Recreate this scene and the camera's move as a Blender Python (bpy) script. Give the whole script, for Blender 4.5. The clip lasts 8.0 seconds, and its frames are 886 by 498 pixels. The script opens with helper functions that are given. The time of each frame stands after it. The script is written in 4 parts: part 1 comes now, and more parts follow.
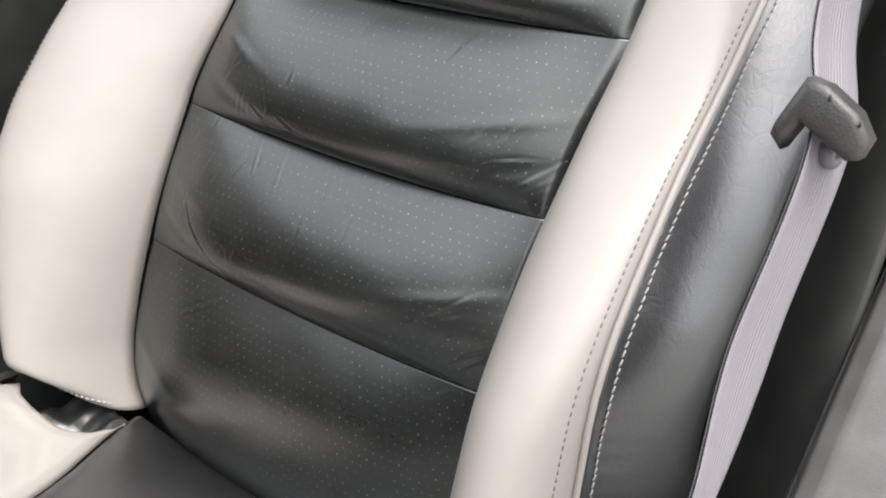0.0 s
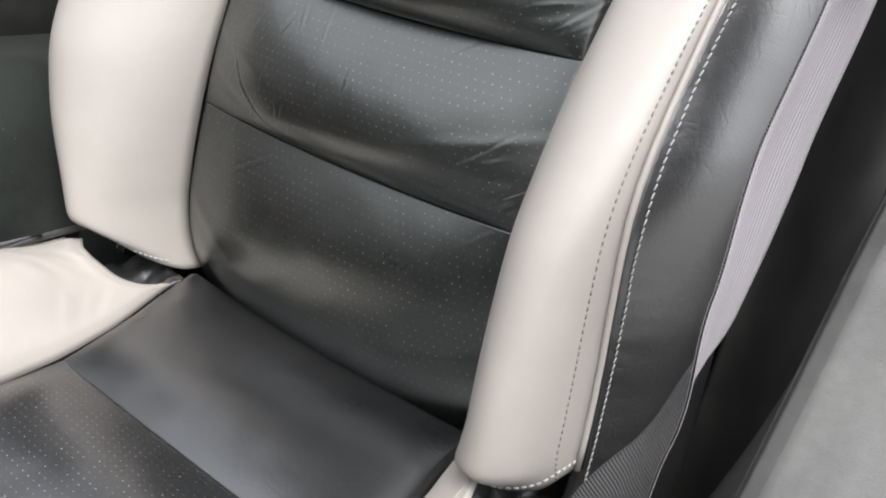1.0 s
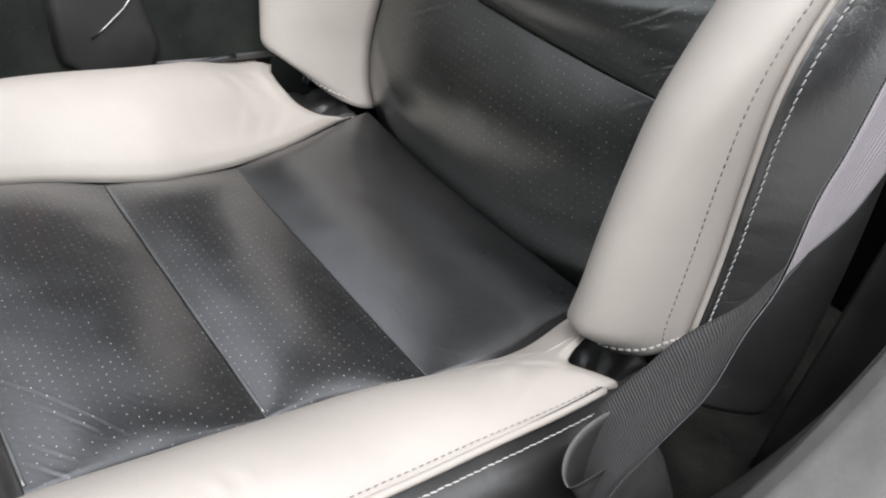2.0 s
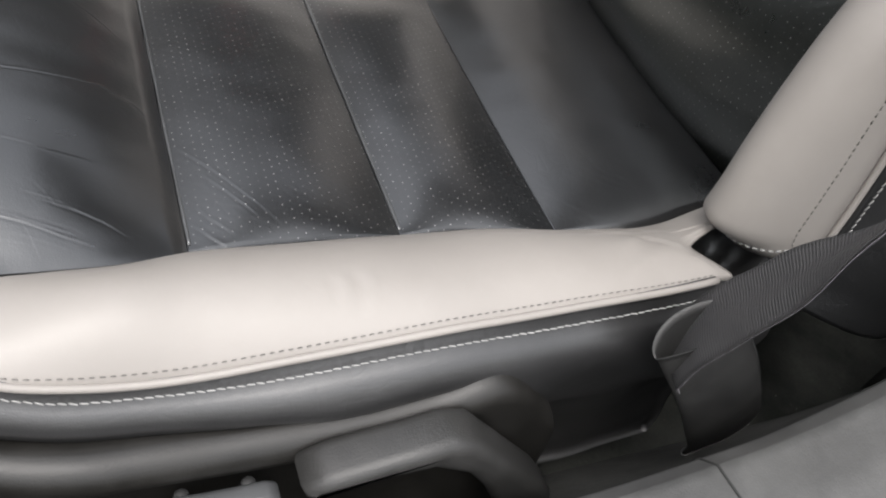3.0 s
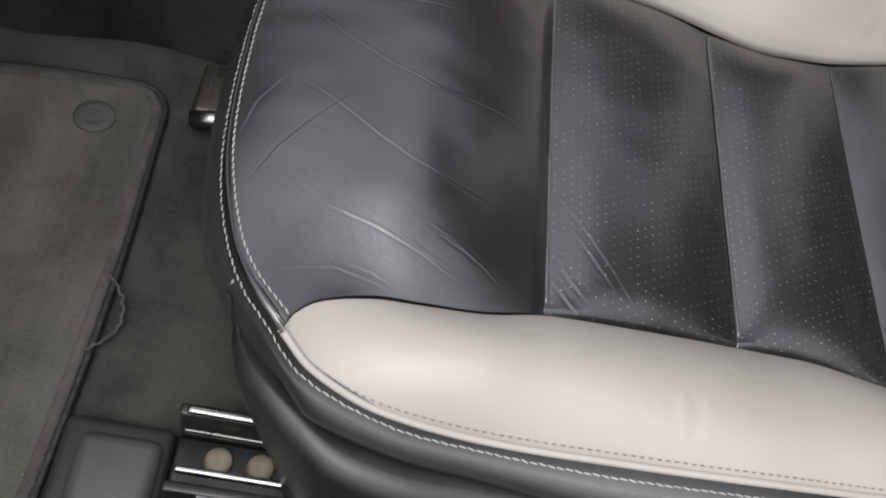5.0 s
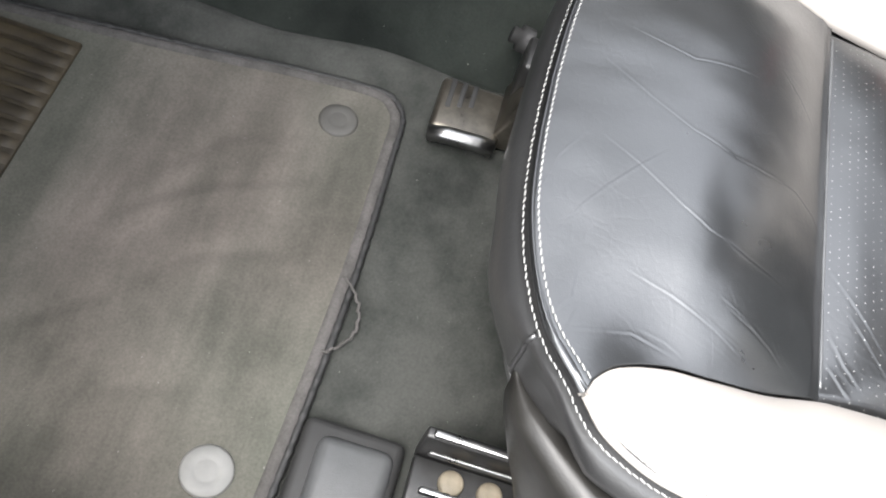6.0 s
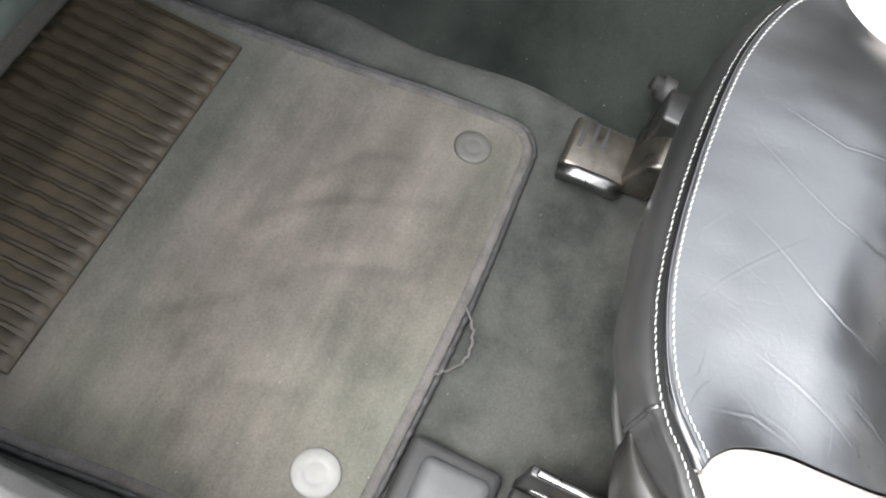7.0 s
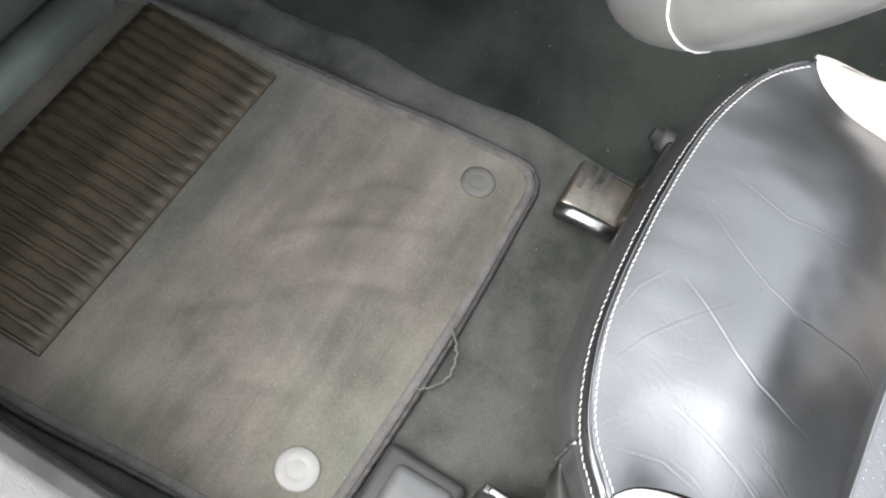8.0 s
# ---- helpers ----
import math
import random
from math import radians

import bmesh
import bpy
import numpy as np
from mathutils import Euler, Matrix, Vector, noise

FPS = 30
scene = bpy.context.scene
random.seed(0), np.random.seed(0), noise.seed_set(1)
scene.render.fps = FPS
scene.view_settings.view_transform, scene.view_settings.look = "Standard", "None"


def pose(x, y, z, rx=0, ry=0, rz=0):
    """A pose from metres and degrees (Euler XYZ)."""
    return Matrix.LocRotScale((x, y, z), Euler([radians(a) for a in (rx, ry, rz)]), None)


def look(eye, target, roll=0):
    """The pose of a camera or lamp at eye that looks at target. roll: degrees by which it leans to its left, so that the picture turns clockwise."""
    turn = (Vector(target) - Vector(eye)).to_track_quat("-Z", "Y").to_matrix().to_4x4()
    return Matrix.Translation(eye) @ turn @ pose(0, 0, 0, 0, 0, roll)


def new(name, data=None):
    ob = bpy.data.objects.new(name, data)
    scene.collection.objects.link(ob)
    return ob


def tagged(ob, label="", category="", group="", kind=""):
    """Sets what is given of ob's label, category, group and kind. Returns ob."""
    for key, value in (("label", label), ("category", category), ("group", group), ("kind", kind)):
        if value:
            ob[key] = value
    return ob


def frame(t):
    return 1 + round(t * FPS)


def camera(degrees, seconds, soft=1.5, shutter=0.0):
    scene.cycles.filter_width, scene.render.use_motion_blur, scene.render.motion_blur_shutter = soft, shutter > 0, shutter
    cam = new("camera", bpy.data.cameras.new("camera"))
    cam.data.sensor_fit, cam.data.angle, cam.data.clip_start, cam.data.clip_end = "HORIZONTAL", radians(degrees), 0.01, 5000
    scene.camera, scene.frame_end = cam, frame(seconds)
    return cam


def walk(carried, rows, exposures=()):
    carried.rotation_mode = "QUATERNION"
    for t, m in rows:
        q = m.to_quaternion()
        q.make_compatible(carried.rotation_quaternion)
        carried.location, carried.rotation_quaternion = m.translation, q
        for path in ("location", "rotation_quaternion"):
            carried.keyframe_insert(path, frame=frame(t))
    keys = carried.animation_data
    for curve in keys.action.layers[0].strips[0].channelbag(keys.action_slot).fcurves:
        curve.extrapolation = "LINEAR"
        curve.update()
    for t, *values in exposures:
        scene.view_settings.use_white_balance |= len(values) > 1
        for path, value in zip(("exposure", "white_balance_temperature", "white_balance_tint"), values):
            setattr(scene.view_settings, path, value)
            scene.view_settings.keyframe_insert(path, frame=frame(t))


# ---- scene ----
# ---------------------------------------------------------------- camera
cam = camera(52.0, 8.0, soft=2.0)
PATH = [
    (0, (-0.328, -0.241, 0.669), (0.709, -1.823, 0.022), 8.7),
    (0.5, (-0.34, -0.227, 0.646), (0.683, -1.791, -0.068), 8.9),
    (1, (-0.363, -0.217, 0.618), (0.711, -1.702, -0.183), 8.5),
    (1.5, (-0.38, -0.218, 0.608), (0.802, -1.526, -0.336), 9.2),
    (1.7, (-0.394, -0.221, 0.602), (0.831, -1.452, -0.39), 10.1),
    (2.8, (-0.453, -0.228, 0.622), (0.802, -1.063, -0.694), 16.3),
    (3, (-0.45, -0.227, 0.63), (0.771, -0.98, -0.763), 17.6),
    (3.5, (-0.443, -0.215, 0.643), (0.753, -0.83, -0.837), 19.9),
    (4, (-0.414, -0.243, 0.658), (0.76, -0.731, -0.885), 22.3),
    (4.5, (-0.376, -0.215, 0.684), (0.743, -0.603, -0.927), 23.6),
    (5, (-0.358, -0.141, 0.691), (0.741, -0.429, -0.955), 23.7),
    (5.2, (-0.357, -0.104, 0.693), (0.741, -0.362, -0.959), 24.4),
    (6.3, (-0.338, 0.012, 0.701), (0.649, -0.049, -1.037), 23.8),
    (6.5, (-0.339, 0.027, 0.711), (0.634, -0.006, -1.037), 24.5),
    (7, (-0.334, 0.038, 0.728), (0.608, 0.075, -1.036), 23.7),
    (7.5, (-0.328, 0.022, 0.749), (0.587, 0.12, -1.027), 22.1),
    (8, (-0.311, -0.024, 0.815), (0.553, 0.169, -0.978), 19.1),
]
EXPOSURES = [(0, -0.75, 6700, 11), (1.7, -0.97, 6520, 10), (3.0, -1.5, 6620, 10.7), (3.5, -1.65, 6620, 10.7), (4.5, -1.75, 6620, 10.7), (5.2, -1.51, 6620, 10.7), (6.3, 0.24, 6540, 9.5), (7.5, 0.3, 6540, 9.2), (8.0, 0.22, 6540, 9)]
walk(cam, [(t, look(eye, target, roll)) for t, eye, target, roll in PATH], EXPOSURES)

# ---------------------------------------------------------------- daylight
world = bpy.data.worlds.new("sky")
scene.world = world
world.use_nodes = True
wn = world.node_tree.nodes
sky = wn.new("ShaderNodeTexSky")
sky.sky_type = "NISHITA"
sky.sun_disc = False
sky.sun_elevation, sky.sun_rotation = radians(63), radians(-58)
sky.air_density, sky.dust_density, sky.ozone_density = 1.0, 3.0, 1.0
wn["Background"].inputs["Strength"].default_value = 1.1
haze = wn.new("ShaderNodeHueSaturation")
haze.inputs["Saturation"].default_value = 0.2
world.node_tree.links.new(sky.outputs[0], haze.inputs["Color"])
# overcast: the zenith is several times as bright as the horizon
up = wn.new("ShaderNodeTexCoord")
split = wn.new("ShaderNodeSeparateXYZ")
world.node_tree.links.new(up.outputs["Generated"], split.inputs[0])
cloud = wn.new("ShaderNodeMapRange")
for k, v in enumerate((0.0, 1.0, 0.65, 1.55)):
    cloud.inputs[k + 1].default_value = v
world.node_tree.links.new(split.outputs["Z"], cloud.inputs[0])
shade = wn.new("ShaderNodeVectorMath")
shade.operation = "SCALE"
world.node_tree.links.new(haze.outputs[0], shade.inputs[0])
world.node_tree.links.new(cloud.outputs[0], shade.inputs["Scale"])
world.node_tree.links.new(shade.outputs[0], wn["Background"].inputs["Color"])
sun = new("sun", bpy.data.lights.new("sun", "SUN"))
sun.data.energy, sun.data.angle, sun.data.color = 0.35, radians(80), (1.0, 0.95, 0.89)
sun.matrix_world = look((-0.38, 0.24, 0.89), (0, 0, 0))


# ---------------------------------------------------------------- materials
def node_material(name):
    m = bpy.data.materials.new(name)
    m.use_nodes = True
    return m, m.node_tree.nodes, m.node_tree.links, m.node_tree.nodes["Principled BSDF"]


def setting(node, **values):
    for key, value in values.items():
        node.inputs[key.replace("_", " ")].default_value = value


def coords(nodes, links, uv, scale):
    tc = nodes.new("ShaderNodeTexCoord")
    mp = nodes.new("ShaderNodeMapping")
    links.new(tc.outputs["UV" if uv else "Object"], mp.inputs["Vector"])
    mp.inputs["Scale"].default_value = scale if isinstance(scale, tuple) else (scale,) * 3
    return mp.outputs["Vector"]


def mathnode(nodes, links, op, a, b=None):
    n = nodes.new("ShaderNodeMath")
    n.operation = op
    for i, v in enumerate((a, b)):
        if v is None:
            continue
        if isinstance(v, (int, float)):
            n.inputs[i].default_value = v
        else:
            links.new(v, n.inputs[i])
    return n.outputs[0]


def ramp(nodes, links, fac, stops):
    r = nodes.new("ShaderNodeValToRGB")
    el = r.color_ramp.elements
    while len(el) < len(stops):
        el.new(0.5)
    for e, (p, c) in zip(el, stops):
        e.position, e.color = p, (*c, 1) if len(c) == 3 else c
    links.new(fac, r.inputs["Fac"])
    return r.outputs["Color"]


def noise_tex(nodes, links, vec, scale, detail=4, rough=0.55):
    n = nodes.new("ShaderNodeTexNoise")
    setting(n, Scale=scale, Detail=detail, Roughness=rough)
    links.new(vec, n.inputs["Vector"])
    return n.outputs["Fac"]


def voronoi_tex(nodes, links, vec, scale, feature="DISTANCE_TO_EDGE"):
    n = nodes.new("ShaderNodeTexVoronoi")
    n.feature = feature
    setting(n, Scale=scale)
    links.new(vec, n.inputs["Vector"])
    return n.outputs["Distance"]


def bump(nodes, links, height, strength, distance, normal=None):
    b = nodes.new("ShaderNodeBump")
    setting(b, Strength=strength, Distance=distance)
    links.new(height, b.inputs["Height"])
    if normal is not None:
        links.new(normal, b.inputs["Normal"])
    return b.outputs["Normal"]


def mix_color(nodes, links, fac, a, b):
    n = nodes.new("ShaderNodeMix")
    n.data_type = "RGBA"
    for sock, v in ((n.inputs[0], fac), (n.inputs[6], a), (n.inputs[7], b)):
        if isinstance(v, (float, int)):
            sock.default_value = v
        elif isinstance(v, tuple):
            sock.default_value = (*v, 1)
        else:
            links.new(v, sock)
    return n.outputs[2]


def leather(name, dark, light, rough=0.42, perforated=None, dust=0.17, grain=1.0, scuff=0.25, coat=0.62, spec=1.0, tint=(0.94, 0.985, 1.0, 1.0)):
    """Dyed hide: pebble grain, soft creases, rubbed patches; perforated: pitch of the pin holes in metres."""
    m, nodes, links, bsdf = node_material(name)
    vec = coords(nodes, links, False, 1.0)
    broad = noise_tex(nodes, links, vec, 9, 5, 0.6)
    col = ramp(nodes, links, broad, [(0.3, dark), (0.7, light)])
    wear = noise_tex(nodes, links, vec, 60, 6, 0.7)
    wearf = ramp(nodes, links, wear, [(0.56, (0, 0, 0)), (0.8, (scuff,) * 3)])
    lighter = tuple(min(0.85, c * 1.5 + 0.02) for c in light)
    col = mix_color(nodes, links, wearf, col, lighter)
    pebble = voronoi_tex(nodes, links, vec, 620)
    fine = noise_tex(nodes, links, vec, 260, 4, 0.6)
    soft = noise_tex(nodes, links, vec, 26, 3, 0.5)
    height = mathnode(nodes, links, "ADD", mathnode(nodes, links, "MULTIPLY", pebble, 0.5), mathnode(nodes, links, "MULTIPLY", fine, 0.6))
    nrm = bump(nodes, links, soft, 0.07, 0.004)
    warp = nodes.new("ShaderNodeVectorMath")
    warp.operation = "MULTIPLY_ADD"
    jig = nodes.new("ShaderNodeTexNoise")
    setting(jig, Scale=40.0, Detail=3.0)
    links.new(vec, jig.inputs["Vector"])
    links.new(jig.outputs["Color"], warp.inputs[0])
    warp.inputs[1].default_value = (0.02, 0.02, 0.02)
    links.new(vec, warp.inputs[2])
    crack = voronoi_tex(nodes, links, warp.outputs[0], 70)
    folds = mathnode(nodes, links, "MULTIPLY", ramp(nodes, links, crack, [(0.0, (0, 0, 0)), (0.09, (1, 1, 1))]), ramp(nodes, links, broad, [(0.42, (0, 0, 0)), (0.62, (1, 1, 1))]))
    nrm = bump(nodes, links, folds, 0.08 * grain, 0.0006, nrm)
    nrm = bump(nodes, links, height, 0.22 * grain, 0.0007, nrm)
    rgh = ramp(nodes, links, broad, [(0.25, (rough - 0.05,) * 3), (0.75, (rough + 0.065,) * 3)])
    if perforated:
        uv = nodes.new("ShaderNodeTexCoord").outputs["UV"]
        sep = nodes.new("ShaderNodeSeparateXYZ")
        links.new(uv, sep.inputs[0])
        gx = mathnode(nodes, links, "DIVIDE", sep.outputs[0], perforated)
        gy = mathnode(nodes, links, "DIVIDE", sep.outputs[1], perforated * 0.86)
        row = mathnode(nodes, links, "FLOOR", gy)
        shift = mathnode(nodes, links, "MULTIPLY", mathnode(nodes, links, "MODULO", row, 2.0), 0.5)
        fx = mathnode(nodes, links, "SUBTRACT", mathnode(nodes, links, "FRACT", mathnode(nodes, links, "ADD", gx, shift)), 0.5)
        fy = mathnode(nodes, links, "MULTIPLY", mathnode(nodes, links, "SUBTRACT", mathnode(nodes, links, "FRACT", gy), 0.5), 0.86)
        d = mathnode(nodes, links, "SQRT", mathnode(nodes, links, "ADD", mathnode(nodes, links, "MULTIPLY", fx, fx), mathnode(nodes, links, "MULTIPLY", fy, fy)))
        hole = ramp(nodes, links, d, [(0.05, (1, 1, 1)), (0.078, (0, 0, 0))])
        lint = noise_tex(nodes, links, vec, 90, 3, 0.6)
        fill = ramp(nodes, links, lint, [(0.38, (0.006, 0.006, 0.006)), (0.68, (dust, dust, dust * 0.98))])
        col = mix_color(nodes, links, hole, col, fill)
        nrm = bump(nodes, links, hole, -0.8, 0.0008, nrm)
    links.new(col, bsdf.inputs["Base Color"])
    links.new(rgh, bsdf.inputs["Roughness"])
    links.new(nrm, bsdf.inputs["Normal"])
    setting(bsdf, Specular_IOR_Level=spec, Coat_Weight=coat, Coat_Roughness=0.24)
    bsdf.inputs["Specular Tint"].default_value = tint
    return m


def carpet(name, dark, light, fibre=1.0, mottled=6.0, streak=False):
    """Short needled pile with brushed patches."""
    m, nodes, links, bsdf = node_material(name)
    vec = coords(nodes, links, False, 1.0)
    patch = noise_tex(nodes, links, vec, mottled, 5, 0.62)
    if streak:
        smear = noise_tex(nodes, links, coords(nodes, links, False, (4.0, 22.0, 1.0)), 1.0, 4, 0.6)
        patch = mathnode(nodes, links, "ADD", mathnode(nodes, links, "MULTIPLY", patch, 0.55), mathnode(nodes, links, "MULTIPLY", smear, 0.45))
    col = ramp(nodes, links, patch, [(0.36, dark), (0.62, light)])
    if streak:
        zone = noise_tex(nodes, links, coords(nodes, links, False, (2.2, 4.2, 1.0)), 1.0, 2, 0.5)
        tint = nodes.new("ShaderNodeMix")
        tint.data_type, tint.blend_type = "RGBA", "MULTIPLY"
        tint.inputs[0].default_value = 1.0
        links.new(col, tint.inputs[6])
        links.new(ramp(nodes, links, zone, [(0.36, (0.95, 1.0, 0.955)), (0.64, (1.055, 0.985, 0.98))]), tint.inputs[7])
        col = tint.outputs[2]
    pile = noise_tex(nodes, links, vec, 400, 3, 0.7)
    speck = ramp(nodes, links, pile, [(0.3, (0.82, 0.82, 0.82)), (0.7, (1.13, 1.13, 1.13))])
    mul = nodes.new("ShaderNodeMix")
    mul.data_type, mul.blend_type = "RGBA", "MULTIPLY"
    mul.inputs[0].default_value = 1.0
    links.new(col, mul.inputs[6])
    links.new(speck, mul.inputs[7])
    lint = ramp(nodes, links, noise_tex(nodes, links, vec, 330, 2, 0.5), [(0.755, (0, 0, 0)), (0.8, (0.5, 0.5, 0.5))])
    links.new(mix_color(nodes, links, lint, mul.outputs[2], (0.3, 0.3, 0.28)), bsdf.inputs["Base Color"])
    nrm = bump(nodes, links, noise_tex(nodes, links, vec, 30, 3), 0.3, 0.004)
    links.new(bump(nodes, links, pile, 0.25 * fibre, 0.002, nrm), bsdf.inputs["Normal"])
    setting(bsdf, Roughness=0.95, Specular_IOR_Level=0.1, Sheen_Weight=0.04, Sheen_Roughness=0.6)
    return m


def plastic(name, dark, light, rough=0.5, grain=0.25, metallic=0.0):
    m, nodes, links, bsdf = node_material(name)
    vec = coords(nodes, links, False, 1.0)
    dust = noise_tex(nodes, links, vec, 22, 6, 0.7)
    links.new(ramp(nodes, links, dust, [(0.35, dark), (0.72, light)]), bsdf.inputs["Base Color"])
    pebble = noise_tex(nodes, links, vec, 700, 3, 0.6)
    links.new(bump(nodes, links, pebble, grain, 0.0006), bsdf.inputs["Normal"])
    links.new(ramp(nodes, links, dust, [(0.3, (rough - 0.05,) * 3), (0.7, (rough + 0.1,) * 3)]), bsdf.inputs["Roughness"])
    setting(bsdf, Metallic=metallic)
    return m


def webbing(name, dark, light, sheen=0.6, twill=False):
    """Woven belt: fine lengthwise ribs and a herringbone weft; UV in metres, x across."""
    m, nodes, links, bsdf = node_material(name)
    vec = coords(nodes, links, True, 1.0)
    wave = nodes.new("ShaderNodeTexWave")
    setting(wave, Scale=130.0, Distortion=1.5, Detail=1.0)
    links.new(vec, wave.inputs["Vector"])
    weft = nodes.new("ShaderNodeTexWave")
    weft.bands_direction = "DIAGONAL"
    setting(weft, Scale=190.0, Distortion=0.4)
    links.new(vec, weft.inputs["Vector"])
    h = mathnode(nodes, links, "ADD", wave.outputs["Fac"], mathnode(nodes, links, "MULTIPLY", weft.outputs["Fac"], 0.2))
    if twill:
        sep = nodes.new("ShaderNodeSeparateXYZ")
        links.new(vec, sep.inputs[0])
        x, y = (mathnode(nodes, links, "MULTIPLY", sep.outputs[k], f) for k, f in ((0, 2500.0), (1, 1600.0)))
        one = mathnode(nodes, links, "SINE", mathnode(nodes, links, "ADD", x, y))
        two = mathnode(nodes, links, "SINE", mathnode(nodes, links, "SUBTRACT", x, y))
        h = mathnode(nodes, links, "ADD", mathnode(nodes, links, "MULTIPLY", mathnode(nodes, links, "MULTIPLY", one, two), 0.5), 0.6)
    links.new(ramp(nodes, links, h, [(0.2, dark), (1.0, light)]), bsdf.inputs["Base Color"])
    links.new(bump(nodes, links, h, 0.9 if twill else 0.5, 0.001 if twill else 0.0006), bsdf.inputs["Normal"])
    setting(bsdf, Roughness=0.55, Specular_IOR_Level=0.5, Sheen_Weight=sheen, Sheen_Roughness=0.3)
    return m


BLACK = leather("black_leather", (0.0045, 0.0047, 0.005), (0.0085, 0.0086, 0.009), rough=0.3, tint=(0.94, 0.97, 1.0, 1.0))
PERF = leather("perforated_black_leather", (0.0045, 0.0047, 0.005), (0.0085, 0.0086, 0.009), rough=0.3, tint=(0.94, 0.97, 1.0, 1.0), perforated=0.0068, dust=0.31)
BACK = leather("perforated_charcoal_leather", (0.0043, 0.005, 0.0045), (0.008, 0.009, 0.0082), rough=0.3, tint=(0.955, 1.0, 0.965, 1.0), perforated=0.0075, dust=0.16, spec=0.8)
FLANK = leather("grained_black_leather", (0.0055, 0.0057, 0.006), (0.0105, 0.0106, 0.011), rough=0.32, grain=2.4, tint=(0.96, 0.98, 1.0, 1.0))
GREY = leather("light_grey_leather", (0.258, 0.24, 0.222), (0.292, 0.272, 0.252), rough=0.48, grain=0.6, scuff=0.05, coat=0.1, spec=0.5, tint=(1.0, 1.0, 1.0, 1.0))
SKIRT = leather("black_vinyl", (0.012, 0.012, 0.0124), (0.02, 0.02, 0.0204), rough=0.42, grain=1.6, coat=0.5, tint=(1.0, 1.0, 1.0, 1.0))
# rubbed seam edges, coloured paler so they also carry the seams' highlight
RUBBED_LIT = leather("rubbed_lit_leather", (0.018, 0.018, 0.0185), (0.06, 0.0605, 0.062), rough=0.4, scuff=0.5)
LINER = leather("worn_black_vinyl", (0.01, 0.01, 0.01), (0.02, 0.02, 0.02), rough=0.3)
THREAD = plastic("pale_thread", (0.24, 0.24, 0.233), (0.37, 0.366, 0.354), 0.8)
THREAD_GREY = plastic("grey_thread", (0.125, 0.118, 0.11), (0.2, 0.19, 0.178), 0.7)
TRIM = plastic("charcoal_plastic", (0.0105, 0.01, 0.009), (0.02, 0.019, 0.0172), 0.4, 0.3)
LEVER = plastic("grey_plastic", (0.022, 0.022, 0.021), (0.038, 0.037, 0.036), 0.38, 0.5)
SWITCH = plastic("mid_grey_plastic", (0.045, 0.047, 0.048), (0.07, 0.072, 0.074), 0.4)
SILL = plastic("grey_sill_plastic", (0.054, 0.054, 0.053), (0.09, 0.09, 0.088), 0.55, 0.5)
DARKTRIM = plastic("dark_trim_plastic", (0.015, 0.016, 0.015), (0.03, 0.031, 0.029), 0.6)
RUBBER = plastic("black_rubber", (0.012, 0.012, 0.012), (0.022, 0.022, 0.022), 0.6)
RIM = plastic("grey_rim_leather", (0.07, 0.07, 0.068), (0.1, 0.1, 0.097), 0.3, 0.15)
STEEL = plastic("oiled_steel", (0.22, 0.22, 0.22), (0.42, 0.42, 0.42), 0.28, 0.05, 1.0)
DARKSTEEL = plastic("dark_steel", (0.03, 0.03, 0.03), (0.06, 0.06, 0.06), 0.35, 0.05, 0.7)
BRASS = plastic("yellowed_bolt_metal", (0.13, 0.11, 0.08), (0.32, 0.28, 0.21), 0.55, 0.3, 0.1)
CARPET = carpet("floor_carpet", (0.019, 0.0208, 0.0188), (0.05, 0.0515, 0.0475), mottled=11.0)
# the floor's carpet again, its colour darkened to carry the tunnel's shade
TUNNELCARPET_SHADED = carpet("shaded_tunnel_carpet", (0.005, 0.0065, 0.0056), (0.016, 0.019, 0.0165), mottled=7.0)
MATCARPET = carpet("mat_carpet", (0.05, 0.051, 0.0435), (0.113, 0.1065, 0.095), fibre=0.6, mottled=7.0, streak=True)
BINDING = carpet("mat_binding", (0.055, 0.053, 0.05), (0.085, 0.08, 0.077), mottled=40.0)
HEEL = plastic("worn_heel_rubber", (0.0095, 0.0072, 0.0042), (0.062, 0.047, 0.0255), 0.6, 0.4)
BUTTON = plastic("pale_button_plastic", (0.13, 0.13, 0.124), (0.175, 0.175, 0.167), 0.5)
BUTTON_DIM = plastic("dull_button_plastic", (0.05, 0.048, 0.044), (0.07, 0.068, 0.062), 0.6)
BELT = webbing("grey_webbing", (0.1, 0.092, 0.103), (0.16, 0.148, 0.164), 0.1)
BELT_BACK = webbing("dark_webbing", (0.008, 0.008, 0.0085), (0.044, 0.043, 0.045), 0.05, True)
BELT_EDGE = webbing("dark_selvedge", (0.012, 0.012, 0.013), (0.03, 0.03, 0.032))
SLEEVE = plastic("dark_sleeve_vinyl", (0.014, 0.014, 0.014), (0.026, 0.026, 0.025), 0.45, 0.4)
DASH = plastic("green_grey_dash_plastic", (0.034, 0.042, 0.037), (0.056, 0.066, 0.059), 0.5, 0.4)
FOOTSTEEL = plastic("worn_steel", (0.05, 0.046, 0.04), (0.16, 0.145, 0.12), 0.3, 0.05, 0.8)
RED = plastic("red_plastic", (0.55, 0.02, 0.02), (0.65, 0.035, 0.03), 0.35)
ROOF_BLOCK = carpet("roof_block_cloth", (0.11, 0.11, 0.105), (0.15, 0.15, 0.145))
CONCRETE = plastic("pale_concrete", (0.26, 0.255, 0.245), (0.36, 0.355, 0.34), 0.9)

# ---------------------------------------------------------------- mesh helpers
ORIGIN = {}


